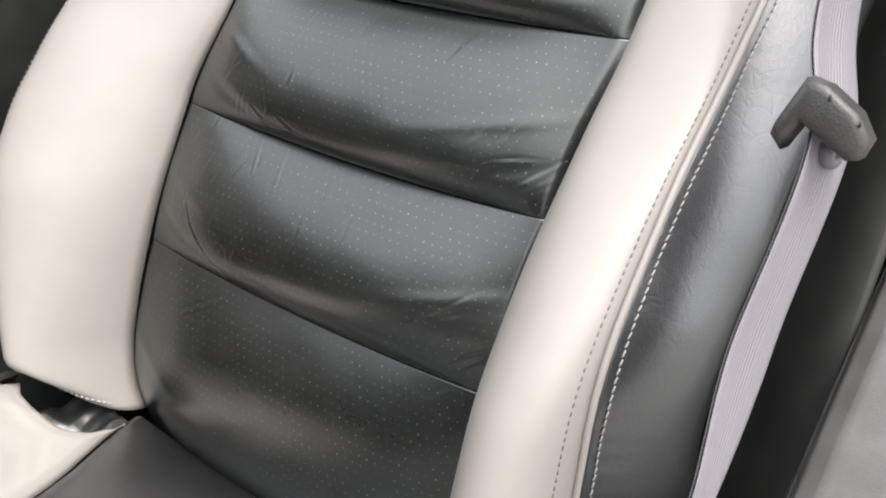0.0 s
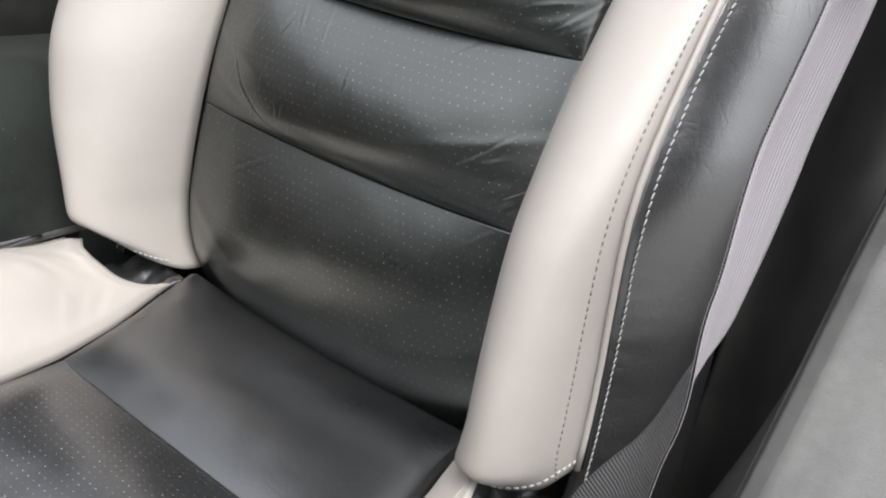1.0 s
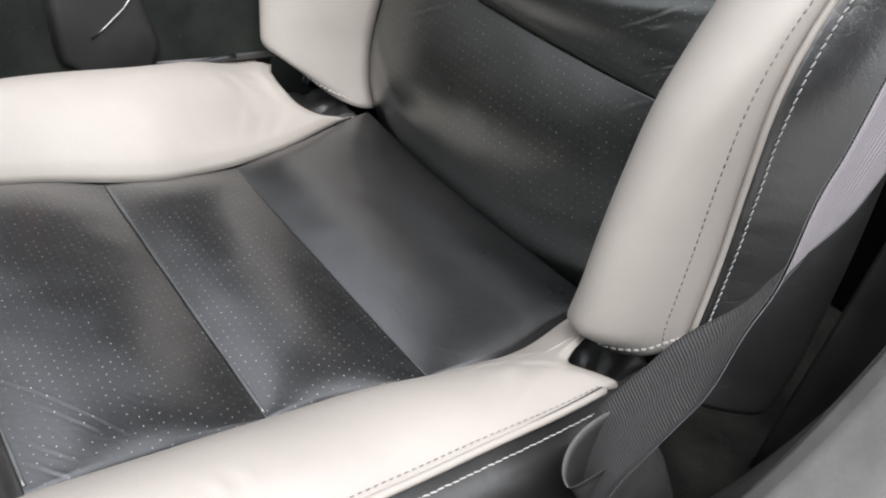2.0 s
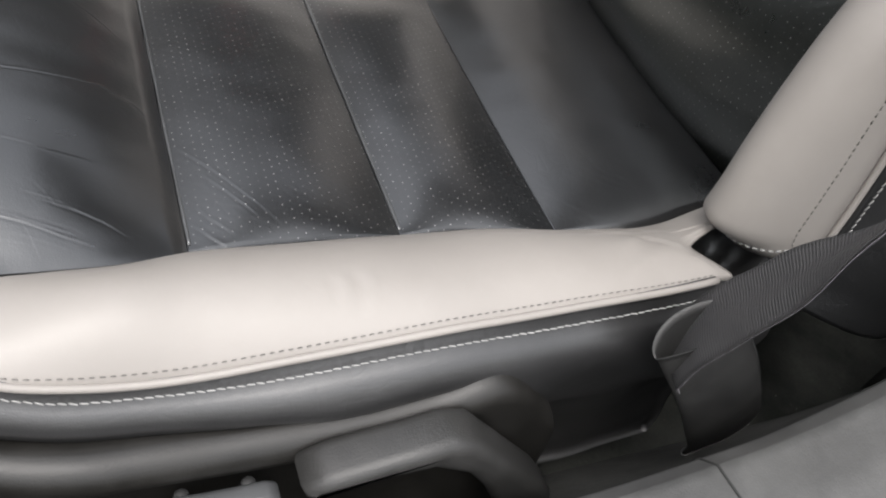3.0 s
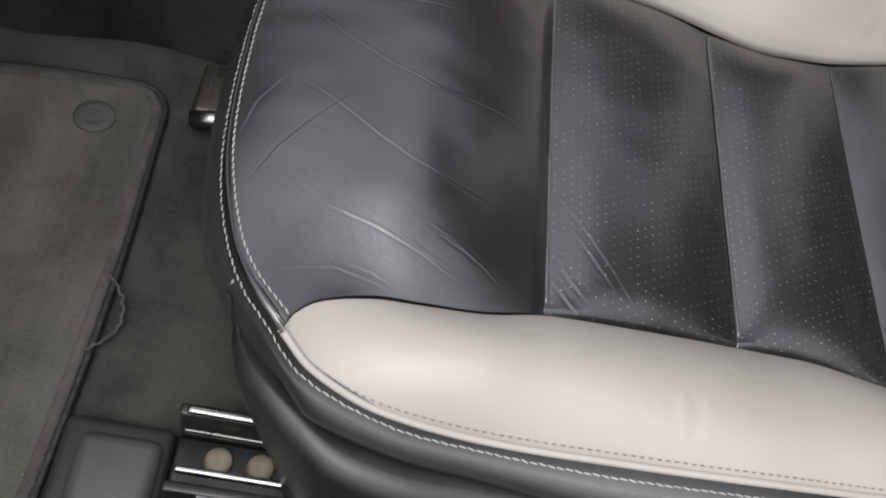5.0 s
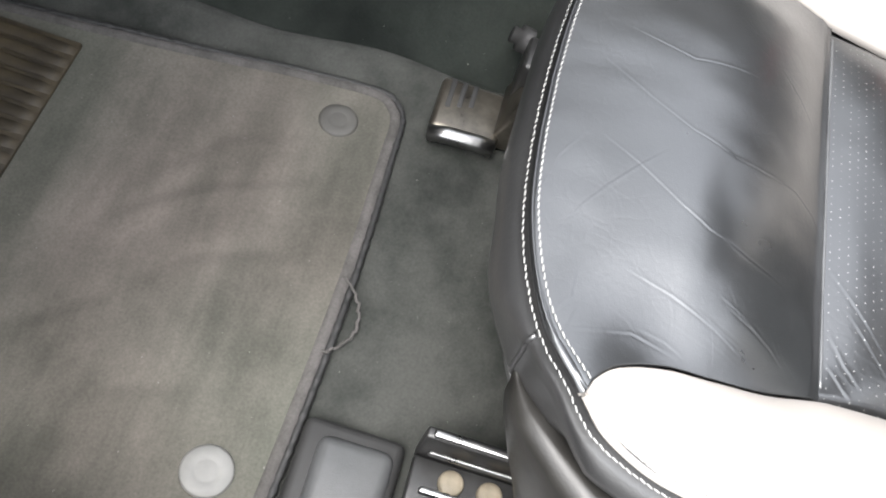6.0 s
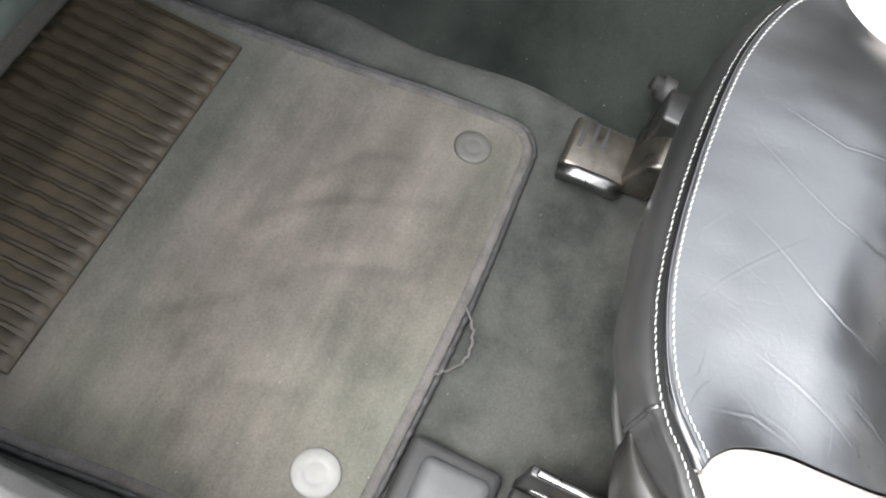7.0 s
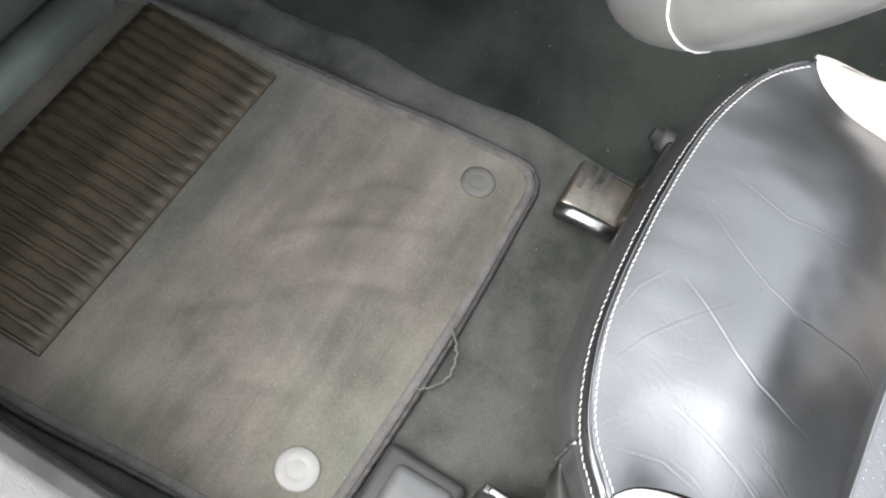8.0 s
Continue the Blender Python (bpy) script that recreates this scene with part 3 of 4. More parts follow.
part("front_panel", surface(front_panel, 460, 250, plan_uv, 0.008, (0, 0, -1)), BLACK, seat, "black leather thigh panel with long creases")
for lo, hi in zip(SEAMS, SEAMS[1:]):
    part("cushion_panel", surface(lambda s, t: flute(s, t, lo, hi), 260, 120, plan_uv, 0.008, (0, 0, -1)), BLACK if lo < -0.6 else PERF, seat, "perforated black leather" if lo > -0.6 else "smooth black leather")
    if lo > -0.6:
        part("seam_edge", tube([flute(0.03 + 0.94 * k / 60, 0.988, lo, hi) - Vector((0, 0, 0.0004)) for k in range(61)], lambda f: 0.0014 + 0.0003 * math.sin(f * 23), 6), RUBBED_LIT, seat, "rubbed edge of the cross seam, paled to carry its highlight")


def scoop(s, a, b):
    """0 before a, rising as a quarter round to 1 at b."""
    f = min(1.0, max(0.0, (s - a) / (b - a)))
    return math.sqrt(1 - (1 - f) ** 2)


TAIL_CREASES = [[(-0.087, -0.54), (-0.11, -0.57), (-0.14, -0.605)], [(-0.083, -0.572), (-0.1, -0.592), (-0.112, -0.61)], [(-0.13, -0.36), (-0.138, -0.363), (-0.15, -0.36)], [(-0.128, -0.375), (-0.14, -0.379), (-0.155, -0.374)]]
INNER_CREASES = [[(0.288, -0.581), (0.271, -0.569), (0.258, -0.56)], [(0.287, -0.624), (0.272, -0.609), (0.261, -0.596)], [(0.283, -0.6), (0.266, -0.587), (0.26, -0.582)]]
INNER_CREASES = [[(Vector(a), Vector(b)) for a, b in zip(run, run[1:])] for run in INNER_CREASES]
TAIL_CREASES = [[(Vector(a), Vector(b)) for a, b in zip(run, run[1:])] for run in TAIL_CREASES]


def cushion_bolster(s, t, sg):
    y_end = -0.715 + (0.104 * scoop(s, 0.34, 0.6) if sg < 0 else 0.082 * scoop(s, 0.0, 0.5)) - 0.014 * smooth(0.65, 1, s)
    y = -0.136 + (y_end + 0.136) * t
    wi, wo = w_in(y, sg), lerp_table(W_OUT, y)
    zi, zo = lerp_table(Z_IN, y), lerp_table(Z_OUT, y)
    hb = 0.026 * smooth(-0.13, -0.26, y) * (1 - 0.45 * smooth(-0.5, -0.66, y))
    if sg > 0:
        hb += 0.014 * smooth(-0.62, -0.47, y) * smooth(-0.16, -0.26, y)
        zo -= 0.012 * smooth(-0.54, -0.62, y)
    u = wi + (wo - wi) * s + 0.006 * math.sin(3.1416 * s) * s * smooth(-0.13, -0.2, y)
    z = zi + (zo - zi) * s + hb * math.sin(3.1415 * s) ** 0.85
    z -= 0.005 * smooth(0.05, 0, s) + 0.002 * smooth(0.97, 1, s)
    p = seat_xyz(sg * u, y, z)
    p.z += 0.0012 * noise.noise(Vector((p.x * 22, p.y * 14, 7.0)))
    p.z -= 0.004 * smooth(0.97, 1.0, t)
    for run in TAIL_CREASES if sg < 0 else INNER_CREASES:
        p.z += crease(Vector((p.x, p.y)), run, 0.0035, 0.0008)
    if t > 0.8:
        p.z += 0.0022 * noise.noise(Vector((s * 3 + p.y * 8, p.y * 62 - s * 5, 3.3))) * smooth(0.8, 0.9, t) * smooth(0.1, 0.5, s) * smooth(1, 0.6, s)
    return p


def hem_line():
    """Plan of the cushion's lower seam, from one rear corner round the front to the other, with its height."""
    half = [(lerp_table(W_OUT, y) - 0.002, y, lerp_table(Z_OUT, y) - 0.006) for y in [-0.656 + 0.05 * k for k in range(11)]]
    half += [(u, lerp_table(Y_FRONT, u) - 0.0035, 0.25) for u in (0.2, 0.18, 0.15, 0.11, 0.06)]
    left = [seat_xyz(-u, y, z) for u, y, z in half]
    right = [seat_xyz(u, y, z) for u, y, z in half]
    return curve_points(left + [seat_xyz(0, -0.0795, 0.25)] + right[::-1], 0.004)


HEM = hem_line()
SEAM_T = min(range(len(HEM) // 2), key=lambda i: abs(HEM[i].x + 0.105) + abs(HEM[i].y + 0.104)) / (len(HEM) - 1)


def skirt(s, t, out=0.0):
    """The rolled leather skirt below the seam; t runs once round the cushion, s downward."""
    k = t * (len(HEM) - 1)
    i = min(int(k), len(HEM) - 2)
    p = HEM[i].lerp(HEM[i + 1], k - i)
    a, c = HEM[max(0, i - 5)], HEM[min(len(HEM) - 1, i + 6)]
    n = Vector((a.y - c.y, c.x - a.x, 0)).normalized()
    depth = p.z - 0.09 + 0.055 * smooth(-0.42, -0.5, p.y)
    off = out - 0.001 + (0.012 + (0.004 + 0.007 * smooth(-0.24, -0.36, p.y)) * smooth(0.5, 0.95, abs(n.x)) - 0.007 * smooth(0.3, 0.6, abs(n.x)) * smooth(0.97, 0.8, abs(n.x)) * smooth(0.03, 0.16, s)) * math.sin(3.1416 * min(1, s / 0.58) ** 0.6) - 0.035 * smooth(0.32, 0.8, s) * (1 - 0.75 * smooth(-0.4, -0.5, p.y))
    off -= 0.034 * smooth(0.17, 0.3, s) * smooth(0.3, 0.8, abs(n.x)) * smooth(-0.36, -0.22, p.y) * smooth(-0.13, -0.18, p.y)
    off += 0.0035 * smooth(0, 0.12, s) * smooth(SEAM_T - 0.004, SEAM_T + 0.003, t) * smooth(1 - SEAM_T + 0.004, 1 - SEAM_T - 0.003, t)
    q = p + n * off + Vector((0, 0, -s * depth))
    pucker = 0.0005 * math.sin(t * 900) * math.exp(-s * 22) + (0.003 + 0.004 * smooth(-0.42, -0.5, p.y)) * noise.noise(Vector((q.x * 16 + q.y * 16, q.z * 22, 2.0))) * smooth(0.05, 0.3, s)
    return q + n * pucker


part("side_skirt", surface(skirt, 22, 330, None, 0.006, (0, 0, -1)), SKIRT, seat, "black leather skirt rolled under the stitched seam")
for t in (SEAM_T, 1 - SEAM_T):
    part("skirt_seam", tube([skirt(0.03 + 0.5 * k / 24, t, 0.0002) for k in range(25)], 0.0018, 8), SKIRT, seat, "short upright seam at the cushion's corner")
for sg in (-1, 1):
    part("cushion_bolster", surface(lambda s, t: cushion_bolster(s, t, sg), 44, 130, plan_uv, 0.006, (0, 0, -1)), GREY, seat, "light grey leather side bolster")

    def rim(y, s, dz=0.0):
        t = (y + 0.136) / (-0.64 + 0.136)
        p = cushion_bolster(s, min(1, t), sg)
        return p + Vector((0, 0, dz))

    ys = [-0.137 - 0.489 * (k / 60) ** 1.3 for k in range(61)]
    part("piping", tube([cushion_bolster(1.0, (y + 0.136) / (-0.642 + 0.136), sg) + Vector((0, 0, 0.001)) for y in ys], 0.0026, 8), GREY, seat, "rolled grey leather edge")
    part("stitching", stitches([rim(y, 0.962, 0.0009) for y in ys], 0.005, 0.00032, 0.55), THREAD_GREY, seat, "grey topstitching on the bolster edge")
part("welt", tube([p + Vector((0, 0, 0.0035)) for p in HEM[12:-12:3]], 0.0032, 10), BLACK, seat, "black leather welt round the cushion seam")
part("welt", tube([front_panel(k / 60, 0.993) + Vector((0, 0.0, 0.0004)) for k in range(61)], 0.0012, 8), BLACK, seat, "narrow second ridge of the front seam")
part("stitching", stitches([front_panel(0.002 + 0.996 * k / 60, 0.98) + Vector((0, 0, 0.0004)) for k in range(61)], 0.0052, 0.00046, 0.88, slant=0.0004), THREAD, seat, "white double stitching round the cushion front")
part("stitching", stitches([skirt(0.019, k / 240, 0.0006) + Vector((0, 0, 0.0004)) for k in range(241)], 0.0052, 0.00046, 0.88, (0, 0, 1), 0.0004), THREAD, seat, "white twisted topstitching below the seam")
for sg in (-1, 1):
    part("pocket_lining", surface(lambda s, t: seat_xyz(sg * (0.185 + 0.065 * s), -0.612 - 0.1 * t, 0.203 - 0.022 * math.sin(3.14 * s) * math.sin(3.14 * t) + 0.006 * noise.noise(Vector((s * 6, t * 6, 1.5 * sg)))), 20, 24, None, 0.004, (0, 0, -1)), LINER, seat, "crumpled black lining behind the bolster")
core = extrude_outline([(xc(y) + sg * (lerp_table(W_OUT, y) - 0.02), y) for sg, run in ((-1, range(0, 11)), (1, range(10, -1, -1))) for y in [-0.15 - 0.055 * k for k in run]], "z", 0.07, 0.185, 0.01)
part("cushion_core", core, LINER, seat, "black foam and frame under the cushion")

# backrest
Y_BACK = [(0.15, -0.742), (0.2, -0.73), (0.25, -0.725), (0.375, -0.737), (0.5, -0.765), (0.62, -0.8), (0.75, -0.845), (0.87, -0.885)]
Y_CREST = [(0.2, -0.64), (0.22, -0.634), (0.3, -0.632), (0.4, -0.65), (0.46, -0.678), (0.53, -0.72), (0.6, -0.768), (0.7, -0.812), (0.87, -0.875)]
Y_PIPE = [(0.2, -0.69), (0.23, -0.698), (0.3, -0.699), (0.37, -0.692), (0.43, -0.689), (0.47, -0.697), (0.51, -0.716), (0.556, -0.742), (0.614, -0.785), (0.7, -0.84), (0.87, -0.92)]
U_SEAM = [(0.17, 0.165), (0.2, 0.176), (0.235, 0.19), (0.28, 0.197), (0.4, 0.191), (0.5, 0.184), (0.6, 0.174), (0.75, 0.165), (0.87, 0.16)]
FLUTES = [0.17, 0.371, 0.498, 0.622, 0.745, 0.87]
U_PIPE = 0.281
WIDER = 0.012
XB = 0.13


DRIFT = [(0.4, 0.0), (0.45, 0.002), (0.5, 0.008), (0.56, 0.02), (0.62, 0.034), (0.75, 0.05), (0.87, 0.06)]


def seam_u(z, sg):
    """Distance of the panels' side seam from the backrest's middle; the upper panels drift towards the door."""
    return lerp_table(U_SEAM, z) + (lerp_table(DRIFT, z) if sg < 0 else -0.014 * smooth(0.5, 0.62, z))


BACK_CREASES = [[(0.271, 0.43), (0.252, 0.406), (0.227, 0.386), (0.2, 0.367)], [(0.219, 0.516), (0.203, 0.506), (0.191, 0.502)], [(0.19, 0.515), (0.162, 0.501)], [(-0.012, 0.375), (-0.031, 0.393), (-0.055, 0.409)], [(-0.022, 0.377), (-0.046, 0.394)], [(0.014, 0.405), (-0.011, 0.423), (-0.03, 0.44)], [(-0.028, 0.511), (-0.044, 0.524), (-0.062, 0.54)], [(-0.032, 0.508), (-0.04, 0.517)], [(0.258, 0.324), (0.228, 0.342), (0.208, 0.354)], [(0.209, 0.486), (0.2, 0.465)], [(0.18, 0.488), (0.17, 0.459)], [(0.058, 0.47), (0.033, 0.489), (0.015, 0.497)]]
BACK_CREASES = [[(Vector(a), Vector(b)) for a, b in zip(run, run[1:])] for run in BACK_CREASES]


def back_flute(s, t, lo, hi):
    z = lo + (hi - lo) * t
    e = 2 * s - 1
    w = seam_u(z, e)
    k = abs(2 * t**0.76 - 1)
    y = lerp_table(Y_BACK, z) + 0.027 * (1 - k**2.1) * (1 - abs(e) ** 3.2) - 0.008
    y -= 0.004 * smooth(0.95, 1, abs(e))
    sag = 0.006 * (1 - e * e) * (1 if lo > 0.2 else smooth(0, 0.5, t))
    p = Vector((XB + e * w, y, z - sag))
    p.y += 0.0005 * noise.noise(Vector((p.x * 26, p.z * 34, 3.0 + lo))) * (1 - k**4)
    for a, b, h in ((0.93, 0.55, 0.0012), (0.86, 0.2, -0.0012), (0.1, 0.5, 0.001), (0.06, 0.25, -0.001)):
        c = Vector((2 * a - 1, b * 2 - 1))
        d = Vector((e - c.x, (2 * t - 1) - c.y))
        along = d.x * 0.8 * (1 if a > 0.5 else -1) + d.y * 0.6
        across = -d.x * 0.6 * (1 if a > 0.5 else -1) + d.y * 0.8
        p.y += h * math.exp(-(along / 0.42) ** 2 - (across / 0.075) ** 2) * (1 - abs(e) ** 8)
    q = Vector((p.x, p.z))
    for run in BACK_CREASES:
        p.y += crease(q, run, 0.0014, 0.0005) * (1 - k**8)
    p.y += folds_at(q, BACK_FINE, 0.0016, 0.00018)
    return p


for lo, hi in zip(FLUTES, FLUTES[1:]):
    part("backrest_panel", surface(lambda s, t: back_flute(s, t, lo, hi), 270, 100, lambda s, t, p: (p.x, p.z), 0.008, (0, -1, 0)), BACK, seat, "padded perforated black leather flute")


def outer_u(z, sg):
    """Half width at the wing's piping; the inboard wing tapers in towards its foot."""
    return U_PIPE + (WIDER - 0.036 * smooth(0.4, 0.22, z) + 0.032 * smooth(0.24, 0.42, z) if sg > 0 else 0.0)


def back_bolster(s, t, sg):
    bottom = (0.192 if sg < 0 else 0.203) + 0.034 * smooth(0.0, 0.5, s) + 0.01 * smooth(0.5, 1, s) + 0.008 * smooth(0.78, 1, s) ** 2
    z = bottom + (0.87 - bottom) * t
    us, ys = seam_u(z, sg), lerp_table(Y_BACK, z) - 0.006
    yp, yc = lerp_table(Y_PIPE, z), lerp_table(Y_CREST, z)
    rnd = 0.03 * (1 - smooth(0.0, 0.05, t)) ** 2
    bulge = yc - (ys + yp) / 2 - rnd
    u = us + (outer_u(z, sg) - us) * (0.55 * s + 0.45 * (1 - math.cos(3.1416 * s)) / 2)
    y = ys + (yp - ys) * s + bulge * math.sin(3.1415 * s) ** 0.8
    y -= 0.004 * (smooth(0.05, 0, s) + smooth(0.97, 1, s))
    p = Vector((XB + sg * u, y, z))
    p.y += 0.0012 * noise.noise(Vector((p.x * 18, p.z * 16, 9.0)))
    return p


def back_side(s, t, sg):
    z = 0.2 + 0.67 * t
    yp = lerp_table(Y_PIPE, z)
    u = outer_u(z, sg) - 0.001 + 0.05 * math.sin(1.5708 * min(1, s / 0.34)) - 0.11 * max(0.0, (s - 0.3) / 0.7) ** 1.7
    p = Vector((XB + sg * u, yp - 0.003 - 0.2 * s, z))
    p.x += sg * (0.0016 * noise.noise(Vector((p.y * 22, p.z * 14, 2.0))) + 0.0011 * noise.noise(Vector((s * 5, t * 70, 5.0))) * math.exp(-s * 14) * smooth(0, 0.03, s))
    return p


for sg in (-1, 1):
    part("backrest_bolster", surface(lambda s, t: back_bolster(s, t, sg), 40, 120, None, 0.006, (0, -1, 0)), GREY, seat, "light grey leather wing of the backrest")
    part("backrest_side", surface(lambda s, t: back_side(s, t, sg), 50, 190, None, 0.006, (-sg, 0, 0)), FLANK, seat, "shiny black leather side of the backrest")
    ts = [k / 30 for k in range(31)]
    part("piping", tube([back_bolster(1.0, t, sg) + Vector((sg * 0.001, 0.001, 0)) for t in ts], 0.0026, 8, True, 1.0, (1, 0, 0)), GREY, seat, "rolled grey leather edge")
    part("piping", tube([back_bolster(1.0, t, sg) + Vector((sg * 0.0025, -0.004, 0)) for t in ts], 0.0016, 8, True, 1.0, (1, 0, 0)), LINER, seat, "black seam welt")
    part("stitching", stitches([back_bolster(0.93, t, sg) + Vector((0, 0.0006, 0)) for t in ts], 0.0054, 0.00045, 0.58, normal=(sg * 0.7, 0.7, 0)), THREAD_GREY, seat, "grey topstitching on the wing edge")
    part("stitching", stitches([back_side(0.032, t, sg) + Vector((sg * 0.0008, 0.0008, 0)) for t in ts], 0.0055, 0.0005, 0.84, (sg * 0.8, 0.6, 0), 0.0005), THREAD, seat, "white twisted topstitching beside the seam")
    part("stitching", stitches([back_bolster(0.1 + 0.9 * k / 20, 0.012, sg) + Vector((0, 0.0006, 0)) for k in range(21)], 0.0052, 0.0008, normal=(0, 0.8, -0.4)), THREAD, seat, "white hem stitching at the wing's foot")
bc = extrude_outline([(y, z) for y, z in [(-0.76, 0.13), (-0.76, 0.3), (-0.8, 0.5), (-0.905, 0.87), (-0.98, 0.9), (-0.93, 0.5), (-0.9, 0.13)]], "x", XB - 0.24, XB + 0.24, 0.02, 3)
part("backrest_core", bc, LINER, seat, "black back shell of the seat")

# side cover, lever and switch
PAD = plastic("worn_pad_plastic", (0.1, 0.102, 0.105), (0.15, 0.152, 0.155), 0.45)
Z_TRIM = [(-0.535, 0.09), (-0.525, 0.125), (-0.515, 0.15), (-0.487, 0.193), (-0.455, 0.217), (-0.414, 0.208), (-0.376, 0.202), (-0.3, 0.2), (-0.25, 0.202), (-0.2, 0.205), (-0.15, 0.206), (-0.127, 0.204), (-0.107, 0.197)]
X_TRIM = [(-0.53, -0.172), (-0.45, -0.184), (-0.25, -0.186), (-0.216, -0.1855), (-0.177, -0.1765), (-0.15, -0.158), (-0.127, -0.139), (-0.107, -0.12)]


def side_cover(s, t):
    """Plastic shell beside the cushion: a rolled shoulder, a recess for lever and switch, a foot flange and a round hub behind."""
    y = -0.107 - 0.428 * t
    zt, x = lerp_table(Z_TRIM, y) - 0.004, lerp_table(X_TRIM, y)
    hub = smooth(-0.415, -0.465, y)
    roll = 0.011 + 0.004 * smooth(-0.1, -0.16, y)
    f = 0.0
    if s < 0.08:
        out, z = -0.032 * (1 - s / 0.08), zt - 0.03 * (1 - s / 0.08) ** 2
    elif s < 0.42:
        a = (s - 0.08) / 0.34 * 1.5708
        out, z = roll * math.sin(a), zt - roll * (1 - math.cos(a))
    else:
        f = (s - 0.42) / 0.58
        z = zt - roll + (0.045 - zt + roll) * f
        out = roll + (1 - hub) * (0.012 * smooth(0.62, 0.92, f) - 0.015 * smooth(0.0, 0.2, f) * smooth(-0.19, -0.24, y))
    out += 0.022 * f * (1 - t) ** 6 - 0.03 * smooth(0.94, 1.0, t) ** 2 - 0.016 * max(0.0, 1 - t / 0.035) ** 2
    return x - out, y - 0.056 * f**1.3 * (1 - t) ** 4, z


part("side_cover", surface(side_cover, 50, 90, None, 0.006, (1, 0, 0)), TRIM, seat, "satin charcoal plastic side cover")
lever_line = [(-0.328, 0.19), (-0.345, 0.198), (-0.385, 0.206), (-0.41, 0.212), (-0.428, 0.207), (-0.463, 0.168), (-0.489, 0.139), (-0.503, 0.119), (-0.503, 0.104), (-0.49, 0.097), (-0.475, 0.103), (-0.46, 0.123), (-0.445, 0.151), (-0.428, 0.174), (-0.402, 0.19), (-0.375, 0.188), (-0.345, 0.182), (-0.331, 0.181)]
part("recline_lever", extrude_outline(lever_line, "x", -0.229, -0.198, 0.0085, 4), LEVER, seat, "cranked grey plastic seat lever")
sw = part("adjuster_switch", extrude_outline([(-0.258, 0.17), (-0.257, 0.16), (-0.262, 0.152), (-0.29, 0.149), (-0.318, 0.153), (-0.322, 0.161), (-0.32, 0.171), (-0.313, 0.174), (-0.3, 0.173), (-0.278, 0.173), (-0.265, 0.174)], "x", -0.2185, -0.204, 0.0042, 3), SWITCH, seat, "grey rocker switch with two finger dimples")
for y in (-0.272, -0.308):
    part("finger_pad", lathe([(0.0078, -0.003), (0.0078, 0.0006), (0.0072, 0.0012), (0.0063, 0.001), (0.004, 0.0016), (0, 0.002)], (-0.2198, y, 0.1672), (-0.9, 0, 0.43), 26), PAD, sw, "lighter worn finger dimple")
    part("knob", lathe([(0.0042, -0.004), (0.0042, 0.0006), (0.0034, 0.0016), (0, 0.002)], (-0.203, y + 0.003, 0.1688), (-0.2, 0, 0.98), 18), RUBBER, sw)

# ---------------------------------------------------------------- runners and floor fittings
runner = thing("seat_rail", (-0.14, -0.25, 0.0), "pressed steel seat runner with bolt heads in its channel", "seat rail", group="seat runners")
for x0, x1, z0, z1 in ((-0.178, -0.17, 0.03, 0.075), (-0.127, -0.118, 0.03, 0.083), (-0.17, -0.127, 0.03, 0.04)):
    part("channel", box((x0, -0.5, z0), (x1, -0.078, z1), 0.002), DARKSTEEL, runner)
for x0, x1, z in ((-0.183, -0.176, 0.072), (-0.165, -0.16, 0.076), (-0.137, -0.134, 0.076), (-0.126, -0.12, 0.083)):
    part("lip", box((x0, -0.5, z - 0.004), (x1, -0.083 if x0 > -0.18 else -0.1, z + 0.003), 0.002, 3), STEEL, runner, "polished steel lip")
for y in (-0.109, -0.139):
    part("bolt", lathe([(0.0098, 0), (0.0098, 0.004), (0.0085, 0.006), (0.003, 0.0066), (0, 0.006)], (-0.142, y, 0.04), n=20), BRASS, runner, "dull yellowed bolt head")
cap = part("end_cap", box((-0.21, -0.074, -0.006), (-0.112, 0.008, 0.012), 0.008, 3), RUBBER, runner, "black rubber rail end surround")
part("cap_top", box((-0.196, -0.068, -0.004), (-0.124, -0.006, 0.019), 0.0105, 4), SWITCH, cap, "flat blue-grey plastic cap")
inner = thing("seat_rail", (0.24, -0.06, 0.0), "inboard seat runner with a bright rolled steel foot", "seat rail", group="seat runners")
foot = part("foot_plate", box((0.188, -0.078, -0.004), (0.252, -0.01, 0.016), 0.006, 3), FOOTSTEEL, inner, "worn brownish steel foot plate")
for k in range(3):
    part("slot", box((0.214 + 0.004 * k, -0.024 - 0.011 * k, 0.0155), (0.25, -0.019 - 0.011 * k, 0.0166), 0.0004), RUBBER, foot, "dark pressed slot")
part("foot_lip", tube([(0.184, -0.012, 0.008), (0.185, -0.03, 0.012), (0.187, -0.06, 0.012), (0.189, -0.074, 0.009)], 0.0085, 12), STEEL, inner, "bright rolled steel edge")
part("bracket", extrude_outline([(-0.074, -0.004), (-0.071, 0.02), (-0.082, 0.052), (-0.1, 0.062), (-0.115, 0.05), (-0.104, 0.0)], "x", 0.198, 0.262, 0.005, 3), FOOTSTEEL, inner, "dull folded bracket behind the foot")
part("channel", box((0.236, -0.5, 0.02), (0.276, -0.075, 0.08), 0.004), DARKSTEEL, inner)
part("plug", lathe([(0.013, 0), (0.013, 0.012), (0.008, 0.012), (0.008, 0.02), (0, 0.02)], (0.285, -0.078, 0.06), (0, 1, 0.2), 18), RUBBER, inner)

